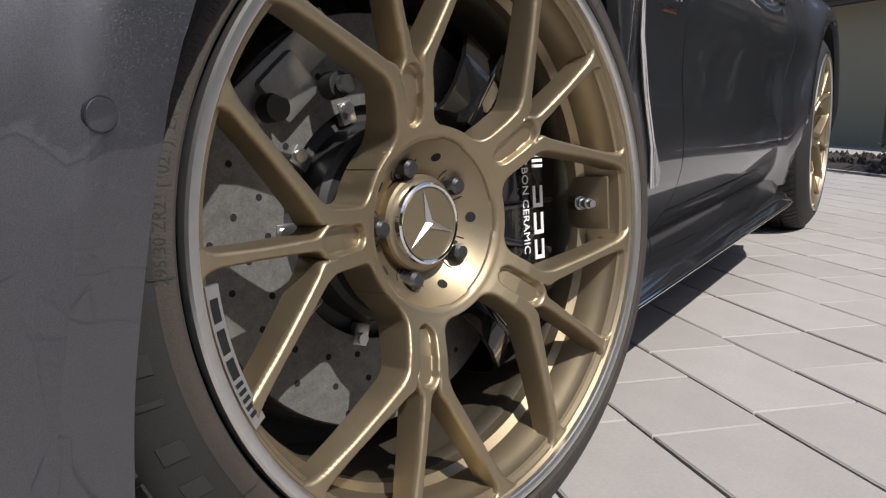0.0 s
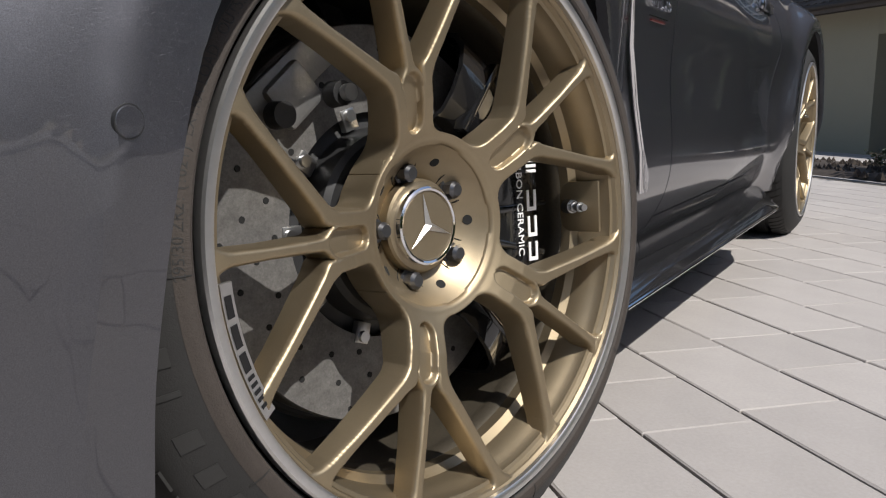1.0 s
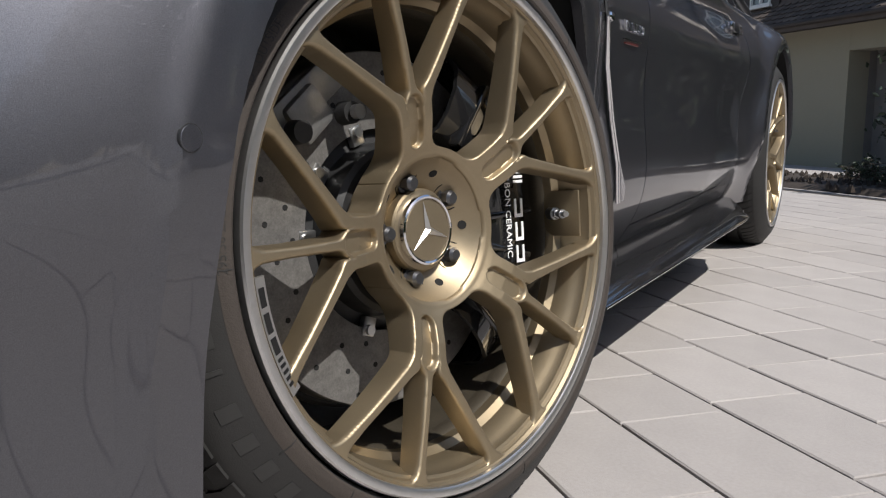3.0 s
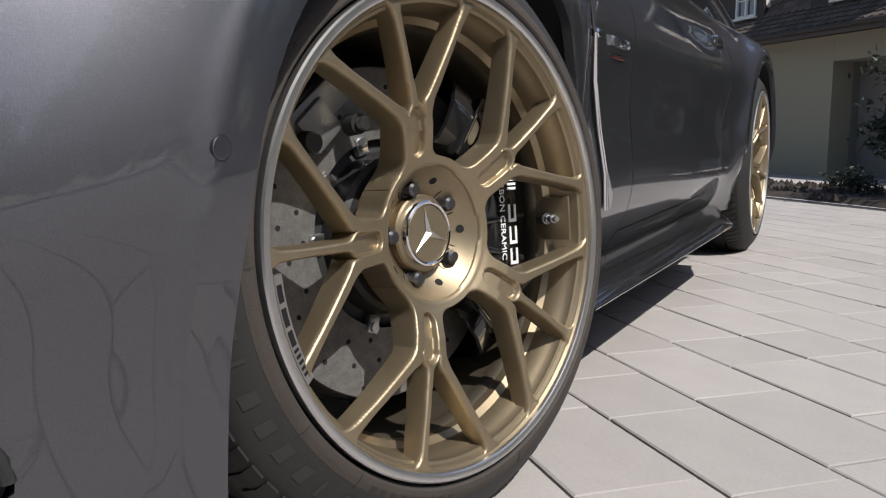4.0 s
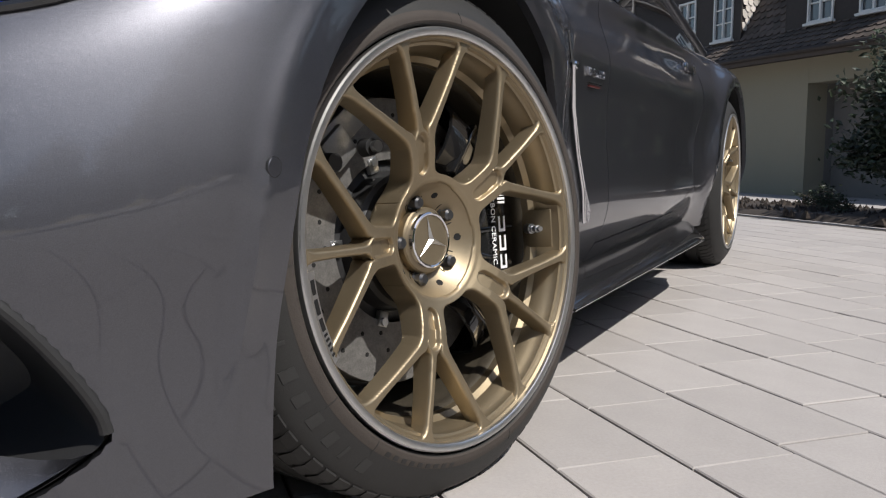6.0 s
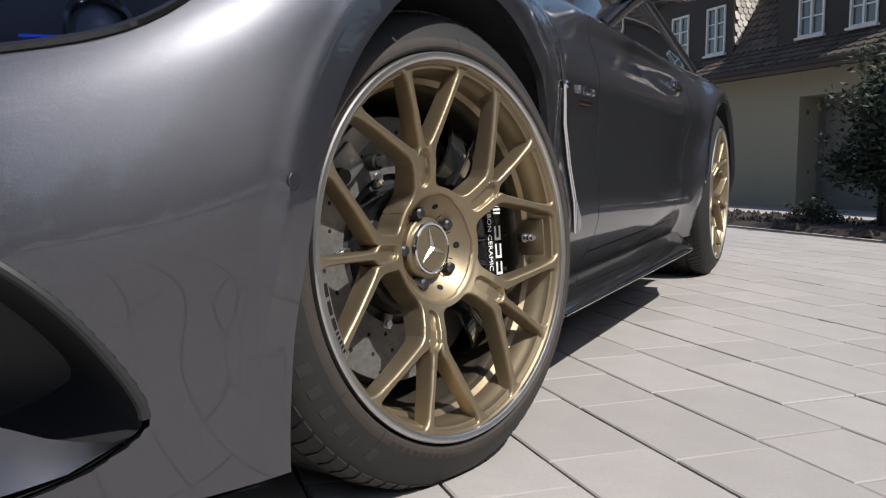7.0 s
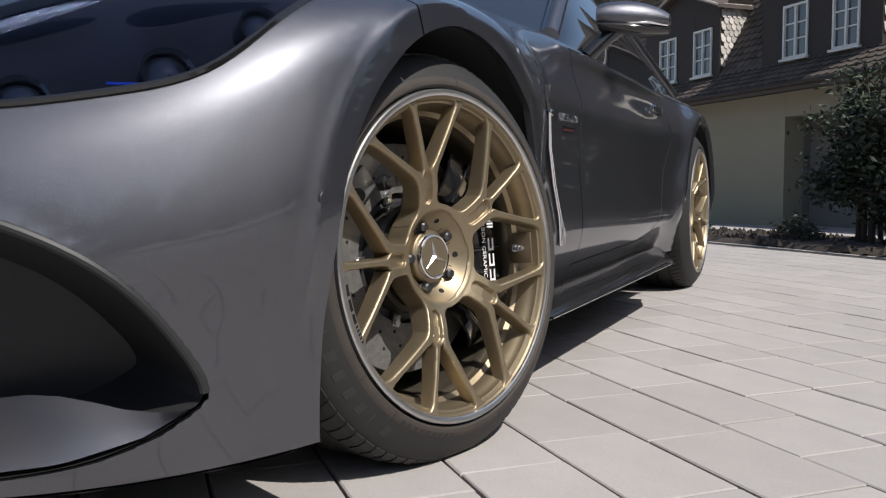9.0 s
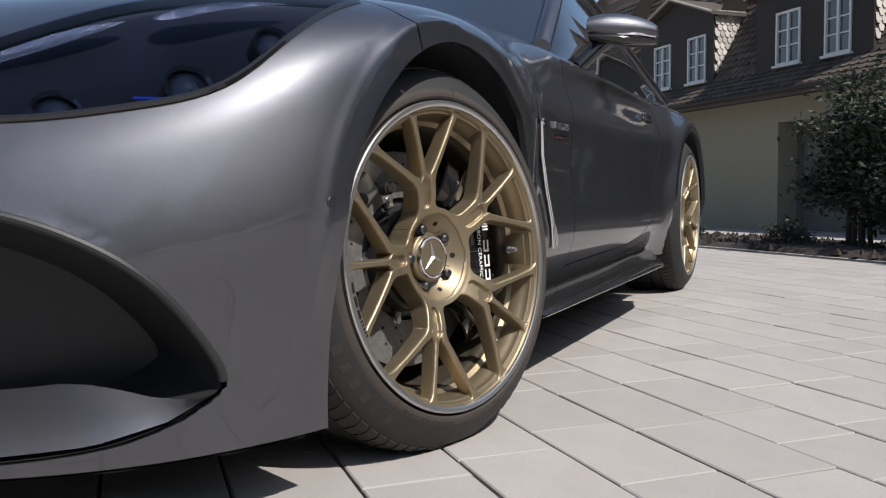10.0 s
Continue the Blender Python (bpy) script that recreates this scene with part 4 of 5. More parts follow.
part("wing_badge", t, CHROME, car, "chrome badge lettering on the front wing")
bm = bmesh.new()
for y0, y1, z0, z1 in ((0.735, 0.845, 0.6165, 0.6185),):
    add_box(bm, surface_x(0.79, 0.61) - 0.001, surface_x(0.79, 0.61) + 0.004, y0, y1, z0, z1)
part("badge_bars", bm, CHROME_DARK, car)
bm = box(surface_x(0.79, 0.61) - 0.001, surface_x(0.79, 0.61) + 0.0045, 0.745, 0.825, 0.6095, 0.6125)
part("badge_stripe", bm, RED, car)

# parking sensor in the bumper
sy, sz, dd = -0.362, 0.452, 0.006
out = Vector((1, -(surface_x(sy + dd, sz) - surface_x(sy - dd, sz)) / (2 * dd), -(surface_x(sy, sz + dd) - surface_x(sy, sz - dd)) / (2 * dd))).normalized()
m = Matrix.Translation((surface_x(sy, sz) + 0.0003, sy, sz)) @ out.to_track_quat("Z", "Y").to_matrix().to_4x4()
bm = revolve([(0.0, 0.0008), (0.0092, 0.0008), (0.0096, 0.0002)], 32)
part("parking_sensor", bm, PAINT, car).matrix_world = m
bm = revolve([(0.0098, -0.0015), (0.0099, 0.0003), (0.0105, 0.0003), (0.0108, -0.0020)], 32)
part("sensor_ring", bm, BLACK, car).matrix_world = m

# air intake: turned-in wall, dark back, body-coloured blade along its foot
bm = bmesh.new()
front, back = [], []
for y, z in INTAKE:
    x = surface_x(y, z)
    front.append(bm.verts.new((x - 0.006, y, z)))
    back.append(bm.verts.new((x - 0.17, y + 0.05, 0.30 + (z - 0.30) * 0.80)))
for k in range(len(INTAKE)):
    j = (k + 1) % len(INTAKE)
    bm.faces.new((front[k], front[j], back[j], back[k]))
bm.faces.new(back)
bmesh.ops.recalc_face_normals(bm, faces=bm.faces)
part("intake_duct", bm, BLACK, car, "gloss black duct of the front intake")
bm = bmesh.new()
rows = []
for k in range(26):
    t = k / 25
    y = -0.503 - 0.39 * t
    zc = float(np.interp(y, [-0.90, -0.86, -0.74, -0.62, -0.55, -0.50], [0.170, 0.142, 0.130, 0.136, 0.158, 0.190]))
    x = surface_x(y, zc)
    wide = 0.150 * smoothstep(t / 0.35)
    rows.append([bm.verts.new((x - 0.002 - wide * f, y + 0.010 * f, zc + 0.004 + (0.058 + 0.010 * t) * smoothstep(t / 0.25) * f ** 0.9)) for f in (0, 0.12, 0.3, 0.5, 0.75, 1.0)])
for a, b in zip(rows, rows[1:]):
    for k in range(5):
        bm.faces.new((a[k], b[k], b[k + 1], a[k + 1]))
bmesh.ops.recalc_face_normals(bm, faces=bm.faces)
part("intake_blade", bm, PAINT, car)
bm = bmesh.new()
tube(bm, [(surface_x(y, z) - 0.003, y, z) for y, z in INTAKE[:56]], 0.0072, 10)
part("intake_edge", bm, BLACK, car)

# headlamp: dark housing, bright optics, clear cover
def lamp_point(u, v, lift):
    """A place in the lamp: u from its rear tip to the nose, v across from the outer to the inner edge."""
    i = u * 5.6
    outer = [(-0.136, -0.112), (-0.108, -0.24), (-0.108, -0.36), (-0.142, -0.462), (-0.232, -0.562), (-0.355, -0.66), (-0.52, -0.745)]
    inner = [(-0.136, -0.112), (-0.225, -0.165), (-0.33, -0.30), (-0.38, -0.39), (-0.42, -0.47), (-0.48, -0.58), (-0.53, -0.68)]
    a, b = Vector(catmull(outer, i)), Vector(catmull(inner, i))
    q = a.lerp(b, v)
    return Vector((q.x, q.y, surface_z(q.x, q.y) + lift))


def lamp_patch(u0, u1, v0, v1, lift, nu=24, nv=12, dip=0.0):
    bm = bmesh.new()
    g = [[bm.verts.new(lamp_point(u0 + (u1 - u0) * i / nu, v0 + (v1 - v0) * j / nv, lift - dip * math.sin(math.pi * j / nv) * math.sin(math.pi * min(1, 0.08 + i / nu)))) for j in range(nv + 1)] for i in range(nu + 1)]
    for a, b in zip(g, g[1:]):
        for j in range(nv):
            bm.faces.new((a[j], b[j], b[j + 1], a[j + 1]))
    bmesh.ops.remove_doubles(bm, verts=bm.verts, dist=0.0003)
    bmesh.ops.recalc_face_normals(bm, faces=bm.faces)
    if sum((f.normal.z for f in bm.faces)) < 0:
        bmesh.ops.reverse_faces(bm, faces=bm.faces)
    return bm


housing = part("headlamp", lamp_patch(0.0, 1.0, -0.02, 1.02, -0.020, dip=0.055), LAMP_DARK, car, "dark headlamp with crystal light strips under a clear cover")
for u0, u1, v0, v1 in ((0.22, 0.54, 0.60, 0.84), (0.60, 0.93, 0.70, 0.90)):
    bm = bmesh.new()
    n = 26
    rim = []
    for k in range(n):
        a = 2 * math.pi * k / n
        rim.append(lamp_point((u0 + u1) / 2 + (u1 - u0) / 2 * math.cos(a), (v0 + v1) / 2 + (v1 - v0) / 2 * math.sin(a) * (0.75 + 0.25 * math.cos(a)), -0.012))
    lo = [bm.verts.new(p) for p in rim]
    mid = sum(rim, Vector()) / n
    hi = [bm.verts.new(mid.lerp(p, 0.72) + Vector((0, 0, 0.006))) for p in rim]
    for k in range(n):
        bm.faces.new((lo[k], lo[(k + 1) % n], hi[(k + 1) % n], hi[k]))
    bm.faces.new(hi)
    bmesh.ops.recalc_face_normals(bm, faces=bm.faces)
    part("light_strip", bm, CRYSTAL, housing, "crystal-like daytime light strip")
for u, v, r in ((0.36, 0.14, 0.030), (0.58, 0.14, 0.034), (0.80, 0.16, 0.034)):
    p = lamp_point(u, v, -0.030)
    bm = revolve([(0.0, 0.004), (r * 0.5, 0.002), (r * 0.82, -0.006), (r * 0.86, 0.004), (r, 0.006), (r * 1.05, -0.03)], 36)
    ob = part("projector_lens", bm, TINT, housing)
    ob.matrix_local = Matrix.Translation(p) @ Vector((0.75, -0.55, 0.35)).to_track_quat("Z", "Y").to_matrix().to_4x4()
    bm = box(-r * 0.6, r * 0.6, -r * 1.25, -r * 1.05, -0.004, 0.010, bevel=0.001)
    ob = part("lamp_bezel", bm, STEEL, housing)
    ob.matrix_local = Matrix.Translation(p) @ Vector((0.75, -0.55, 0.35)).to_track_quat("Z", "Y").to_matrix().to_4x4()
bm = bmesh.new()
for k in range(4):
    add_box(bm, -0.022, 0.022, -0.002, 0.002, -0.004 + 0.008 * k, -0.001 + 0.008 * k, Matrix.Translation(lamp_point(0.66, 0.06, -0.030)) @ pose(0, 0, 0, 0, 0, 40))
part("blue_fins", bm, LAMP_BLUE, housing, "blue cooling fins inside the lamp")
bm = bmesh.new()
tube(bm, [(x, y, surface_z(x, y) + 0.0005) for x, y in LAMP[:44]], 0.0062, 8)
part("lamp_seal", bm, BLACK_GLOSS, housing)
GLASS = bpy.data.materials.new("clear_cover")
GLASS.use_nodes = True
nt = GLASS.node_tree
mix, clear, gloss, fres = (nt.nodes.new("ShaderNode" + n) for n in ("MixShader", "BsdfTransparent", "BsdfGlossy", "Fresnel"))
clear.inputs[0].default_value = (0.55, 0.60, 0.74, 1)
gloss.inputs["Roughness"].default_value = 0.02
fres.inputs[0].default_value = 1.15
nt.links.new(fres.outputs[0], mix.inputs[0]), nt.links.new(clear.outputs[0], mix.inputs[1]), nt.links.new(gloss.outputs[0], mix.inputs[2])
nt.links.new(mix.outputs[0], nt.nodes["Material Output"].inputs[0])
part("lamp_cover", lamp_patch(0.0, 1.0, 0.0, 1.0, 0.003), GLASS, housing)

# greenhouse
def mirror_all(bm):
    both = bmesh.ops.duplicate(bm, geom=bm.verts[:] + bm.edges[:] + bm.faces[:])
    for g in both["geom"]:
        if isinstance(g, bmesh.types.BMVert):
            g.co.x = 2 * MID - g.co.x
    bmesh.ops.remove_doubles(bm, verts=bm.verts, dist=0.0005)
    bmesh.ops.recalc_face_normals(bm, faces=bm.faces)
    return bm


RAIL = [(-0.215, 1.10, 0.905), (-0.255, 1.32, 1.060), (-0.315, 1.58, 1.205), (-0.365, 1.85, 1.290), (-0.375, 2.15, 1.280), (-0.345, 2.50, 1.190), (-0.285, 2.85, 1.050), (-0.235, 3.15, 0.930)]
BELTL = [(-0.150, 1.12, 0.850), (-0.150, 1.32, 0.852), (-0.152, 1.58, 0.850), (-0.155, 1.85, 0.848), (-0.160, 2.15, 0.852), (-0.175, 2.50, 0.872), (-0.205, 2.85, 0.905), (-0.230, 3.15, 0.925)]


def ruled(a, b, n, m, bulge=0.0):
    bm = bmesh.new()
    g = []
    for i in range(n + 1):
        t = i / n * (len(a) - 1)
        p, q = Vector(catmull(a, t)), Vector(catmull(b, t))
        g.append([bm.verts.new(p.lerp(q, j / m) + Vector((bulge, 0, 0)) * math.sin(math.pi * j / m)) for j in range(m + 1)])
    for r, s in zip(g, g[1:]):
        for j in range(m):
            bm.faces.new((r[j], s[j], s[j + 1], r[j + 1]))
    return bm


near_and_far("side_window", ruled(BELTL, RAIL, 40, 8, 0.012), TINT, "tinted side window")
bm = bmesh.new()
tube(bm, [catmull(RAIL, k / 6) + np.array((0.004, 0, 0.004)) for k in range(43)], 0.030, 12)
near_and_far("roof_rail", bm, PAINT, "painted windscreen pillar and roof rail")
bm = bmesh.new()
tube(bm, [catmull(BELTL, k / 6) + np.array((0.006, 0, -0.002)) for k in range(43)], 0.007, 8)
near_and_far("window_trim", bm, CHROME_DARK)
cowl = [(-0.235, 1.12, 0.925), (-0.34, 1.06, 0.955), (-0.52, 0.99, 0.985), (-0.75, 0.94, 1.000), (MID, 0.92, 1.005)]
head = [(-0.330, 1.60, 1.215), (-0.42, 1.57, 1.245), (-0.56, 1.53, 1.270), (-0.76, 1.50, 1.285), (MID, 1.49, 1.290)]
part("windscreen", mirror_all(ruled(cowl, head, 30, 14)), TINT, car, "dark reflecting windscreen")
tail = [(-0.330, 2.45, 1.195), (-0.42, 2.52, 1.235), (-0.56, 2.56, 1.262), (-0.76, 2.60, 1.278), (MID, 2.60, 1.285)]
mid_ = [(-0.368, 1.95, 1.300), (-0.45, 1.95, 1.328), (-0.58, 1.95, 1.345), (-0.77, 1.95, 1.352), (MID, 1.95, 1.355)]
bm = ruled(head, mid_, 24, 6)
b2 = ruled(mid_, tail, 24, 6)
me = bpy.data.meshes.new("roof_piece")
b2.to_mesh(me)
bm.from_mesh(me)
part("roof", mirror_all(bm), PAINT, car)
rear = [(-0.26, 3.20, 0.925), (-0.36, 3.24, 0.945), (-0.52, 3.28, 0.955), (-0.75, 3.30, 0.96), (MID, 3.30, 0.96)]
part("rear_window", mirror_all(ruled(tail, rear, 24, 8)), TINT, car)

# door mirror on its arm
bm = bmesh.new()
secs = []
for k in range(13):
    t = k / 12
    x = -0.105 + 0.195 * t
    h = 0.052 * (math.sin(math.pi * min(1, 0.16 + 0.80 * t)) ** 0.5)
    d = 0.058 * (math.sin(math.pi * min(1, 0.20 + 0.74 * t)) ** 0.5)
    cy, cz = 1.270 + 0.10 * t, 0.985 - 0.010 * t
    secs.append([(x, cy - d * math.cos(a) * (1.0 if math.cos(a) > 0 else 0.75), cz + h * math.sin(a) * (1.0 if math.sin(a) > 0 else 0.72)) for a in (2 * math.pi * j / 20 for j in range(20))])
sweep(bm, None, secs)
bmesh.ops.recalc_face_normals(bm, faces=bm.faces)
shell_m = part("door_mirror", bm, PAINT, car, "grey door mirror on a black arm")
bm = bmesh.new()
secs = []
for k in range(13):
    t = k / 12
    x = -0.100 + 0.188 * t
    h = 0.030 * (math.sin(math.pi * min(1, 0.2 + 0.72 * t)) ** 0.5)
    d = 0.057 * (math.sin(math.pi * min(1, 0.20 + 0.74 * t)) ** 0.5)
    cy, cz = 1.273 + 0.10 * t, 0.957 - 0.010 * t
    secs.append([(x, cy - d * math.cos(a), cz + h * math.sin(a) * 0.75) for a in (2 * math.pi * j / 16 for j in range(16))])
sweep(bm, None, secs)
bmesh.ops.recalc_face_normals(bm, faces=bm.faces)
part("mirror_base", bm, BLACK_GLOSS, shell_m)
bm = bmesh.new()
tube(bm, [(-0.135, 1.235, 0.862), (-0.110, 1.255, 0.892), (-0.080, 1.285, 0.928), (-0.050, 1.300, 0.950)], 0.024, 12, 0.95)
part("mirror_arm", bm, BLACK_GLOSS, shell_m)
bm = bmesh.new()
tube(bm, [(-0.02, 1.268, 0.962), (0.04, 1.292, 0.960), (0.086, 1.345, 0.957)], 0.004, 6)
part("turn_signal", bm, CHROME, shell_m, "clear turn signal strip")

# door handle
y0, z0 = 2.02, 0.762
m = Matrix.Translation((surface_x(y0, z0) + 0.004, y0, z0))
part("door_handle", box(-0.004, 0.014, -0.075, 0.075, -0.015, 0.015, m=m, bevel=0.006), PAINT, car)
part("handle_tip", box(-0.003, 0.012, -0.100, -0.079, -0.013, 0.013, m=m, bevel=0.005), CHROME_DARK, car)


# ---- the yard: paving, bed, house; e runs along the facade, n from the facade towards the car ----
E_DIR, N_DIR, Q0 = Vector((0.714, -0.70, 0)), Vector((-0.70, -0.714, 0)), Vector((-0.383, 15.544, 0))
HOUSE = Matrix(((0.714, 0.70, 0, Q0.x), (-0.70, 0.714, 0, Q0.y), (0, 0, 1, 0), (0, 0, 0, 1)))   # local x along e, y into the house


def ground_z(w):
    """The yard falls a little towards the house."""
    return -0.29 * smoothstep((6.6 - w) / 6.6)


def yard(s, w, z=0.0):
    return Q0 + E_DIR * s + N_DIR * w + Vector((0, 0, z))


PAVE = (3.4, 17.2, 6.86, 14.4)   # s and w of the laid pavers
ROW, JOINT, THICK = 0.1935, 0.0045, 0.05

bm = bmesh.new()
ss = [-600, -150, -60, -25, -12] + [float(v) for v in np.arange(-8, 3.4, 1.0)] + [3.4, 5, 6.5, 8, 9.5, 11, 12.5, 14, 15.5, 17.2, 22, 40, 120, 600]
ws = [-600, -150, -60, -25, -10, -3, 0, 0.8, 1.6, 2.4, 3.2, 4.0, 4.7, 5.4, 6.1, 6.86, 8.7, 10.5, 12.5, 14.4, 20, 40, 120, 600]
grid = [[bm.verts.new(yard(s, w, ground_z(w))) for w in ws] for s in ss]
for i in range(len(ss) - 1):
    for j in range(len(ws) - 1):
        inner = PAVE[0] <= ss[i] < PAVE[1] and PAVE[2] <= ws[j] < PAVE[3]
        if not inner:
            bm.faces.new((grid[i][j], grid[i][j + 1], grid[i + 1][j + 1], grid[i + 1][j]))
hole = [e for e in bm.edges if e.is_boundary and all(PAVE[0] - 0.01 <= (v.co - Q0).dot(E_DIR) <= PAVE[1] + 0.01 for v in e.verts) and all(PAVE[2] - 0.01 <= (v.co - Q0).dot(N_DIR) <= PAVE[3] + 0.01 for v in e.verts)]
ext = bmesh.ops.extrude_edge_only(bm, edges=hole)
low = [g for g in ext["geom"] if isinstance(g, bmesh.types.BMVert)]
for v in low:
    v.co.z = -0.009
f = bmesh.ops.contextual_create(bm, geom=[e for e in ext["geom"] if isinstance(e, bmesh.types.BMEdge) and all(v in low for v in e.verts)])["faces"]
bmesh.ops.recalc_face_normals(bm, faces=bm.faces)
ground = part("ground", bm, SLAB_FAR, smooth=False)
ground.data.materials.append(BEDDING)
for p in ground.data.polygons:
    if p.center.z < -0.0085 and abs(p.normal.z) > 0.5 and PAVE[2] < (Vector(p.center) - Q0).dot(N_DIR) < PAVE[3] and PAVE[0] < (Vector(p.center) - Q0).dot(E_DIR) < PAVE[1]:
        p.material_index = 1
tagged(ground, "pale grey paved yard with sandy joints", "ground", kind="structure")

# planting bed with bark mulch
bm = bmesh.new()
n = 60
random.seed(5)
rows = []
for i in range(n + 1):
    s = -2 + 18 * i / n
    row = []
    for j, w in enumerate((5.38, 5.45, 5.75, 6.1, 6.45, 6.75, 6.84)):
        z = ground_z(w) + (0.0 if j in (0, 6) else 0.035 + random.uniform(-0.012, 0.022))
        row.append(bm.verts.new(yard(s + random.uniform(-0.05, 0.05), w + random.uniform(-0.02, 0.02), z - (0.02 if j in (0, 6) else 0))))
    rows.append(row)
for a, b in zip(rows, rows[1:]):
    for j in range(6):
        bm.faces.new((a[j], a[j + 1], b[j + 1], b[j]))
bmesh.ops.recalc_face_normals(bm, faces=bm.faces)
bed = tagged(part("planting_bed", bm, SOIL), "dark planting bed covered with bark mulch", "planting bed", kind="structure")
# clumps of bark
verts, faces = [], []
for k in range(1500):
    s, w = random.uniform(0, 14), random.uniform(5.42, 6.84)
    c = yard(s, w, ground_z(w) + 0.045)
    a, l, h = random.uniform(0, 6.28), random.uniform(0.015, 0.05), random.uniform(0.01, 0.03)
    i0 = len(verts)
    for q in ((-l, -l / 2, -0.03), (l, -l / 2, -0.03), (l, l / 2, -0.03), (-l, l / 2, -0.03), (random.uniform(-l, l) / 2, 0, h)):
        verts.append((c.x + q[0] * math.cos(a) - q[1] * math.sin(a), c.y + q[0] * math.sin(a) + q[1] * math.cos(a), c.z + q[2]))
    faces += [(i0, i0 + 1, i0 + 4), (i0 + 1, i0 + 2, i0 + 4), (i0 + 2, i0 + 3, i0 + 4), (i0 + 3, i0, i0 + 4)]
me = bpy.data.meshes.new("bark_mulch")
me.from_pydata(verts, [], faces)
me.materials.append(SOIL)
tagged(new("bark_mulch", me), "loose dark bark chips on the bed", "mulch", kind="stuff")


def foliage(name, seed, height, radius, base, leaves, size, mat, trunks, narrow=0.5):
    """A shrub or tree: tapered stems with limbs, and a crown of single leaves with an uneven outline."""
    rng = random.Random(seed)
    wood = bmesh.new()
    tips = []
    for k in range(trunks):
        a = rng.uniform(0, 6.28)
        foot = Vector((math.cos(a), math.sin(a), 0)) * radius * (0.35 if trunks > 1 else 0)
        top = foot * 1.2 + Vector((rng.uniform(-0.1, 0.1) * radius, rng.uniform(-0.1, 0.1) * radius, height * rng.uniform(0.8, 0.95)))
        line = [foot + (top - foot) * t + Vector((rng.uniform(-1, 1), rng.uniform(-1, 1), 0)) * radius * 0.04 for t in (0, 0.25, 0.5, 0.75, 1)]
        line[0] = foot + Vector((0, 0, -0.05))
        tube(wood, line, height * 0.012 + 0.006, 7, 0.3)
        for j in range(9):
            t = rng.uniform(base / height, 0.95)
            p = foot.lerp(top, t)
            d = rng.uniform(0, 6.28)
            reach = radius * rng.uniform(0.5, 1.0) * (1 - narrow * t)
            q = p + Vector((math.cos(d) * reach, math.sin(d) * reach, rng.uniform(0.0, 0.12) * height))
            tube(wood, [p, p.lerp(q, 0.5) + Vector((0, 0, 0.03 * height)), q], height * 0.005 + 0.003, 5, 0.4)
            tips.append((p, q))
    verts, faces = [], []
    for k in range(leaves):
        p, q = rng.choice(tips)
        c = p.lerp(q, rng.uniform(0.25, 1.12)) + Vector((rng.gauss(0, 1), rng.gauss(0, 1), rng.gauss(0, 1))) * radius * 0.14
        c.z = max(base * rng.uniform(0.6, 1.0), c.z)
        s = size * rng.uniform(0.6, 1.3)
        a = Vector((rng.gauss(0, 1), rng.gauss(0, 1), rng.gauss(0, 0.6))).normalized()
        b = a.orthogonal().normalized()
        b = (b * math.cos(rng.uniform(0, 6.28)) + a.cross(b) * math.sin(rng.uniform(0, 6.28))).normalized()
        i0 = len(verts)
        verts += [c - a * s, c + b * s * 0.42 + a.cross(b) * s * 0.12, c + a * s, c - b * s * 0.42 + a.cross(b) * s * 0.12]
        faces += [(i0, i0 + 1, i0 + 2), (i0, i0 + 2, i0 + 3)]
    ob = new(name)
    bmesh.ops.recalc_face_normals(wood, faces=wood.faces)
    part("trunk", wood, BARK, ob)
    me = bpy.data.meshes.new("crown")
    me.from_pydata([tuple(v) for v in verts], [], faces)
    me.materials.append(mat)
    crown = new("crown", me)
    crown.parent = ob
    return ob


shrub = tagged(foliage("shrub", 3, 1.42, 0.52, 0.16, 5600, 0.032, LEAF, 5, 0.35), "dense dark green shrub on thin stems in the bed", "shrub", "shrubs in the bed")
shrub.matrix_world = Matrix.Translation(yard(7.55, 5.95, ground_z(5.95) + 0.03))
for s, w, h, a in ((8.15, 6.1, 1.05, 80), (8.75, 5.9, 1.0, 200), (9.5, 6.05, 1.1, 300), (10.3, 5.95, 1.0, 20), (11.1, 6.05, 1.1, 130), (12.0, 5.9, 1.15, 250), (12.9, 6.0, 1.1, 60)):
    copy_thing(shrub, Matrix.Translation(yard(s, w, ground_z(w) + 0.03)) @ pose(0, 0, 0, 0, 0, a) @ Matrix.Scale(h, 4))
plant = tagged(foliage("bed_plant", 8, 0.20, 0.16, 0.03, 240, 0.022, LEAF, 5, 0.2), "small low green plant in the mulch", "plant", "low plants in the bed")
plant.matrix_world = Matrix.Translation(yard(6.72, 6.0, ground_z(6.0) + 0.02))
for s, w, h, a in ((6.95, 6.2, 0.8, 50), (6.45, 5.9, 0.7, 110), (5.9, 6.3, 0.6, 200), (7.3, 6.4, 0.7, 20)):
    copy_thing(plant, Matrix.Translation(yard(s, w, ground_z(w) + 0.02)) @ pose(0, 0, 0, 0, 0, a) @ Matrix.Scale(h, 4))

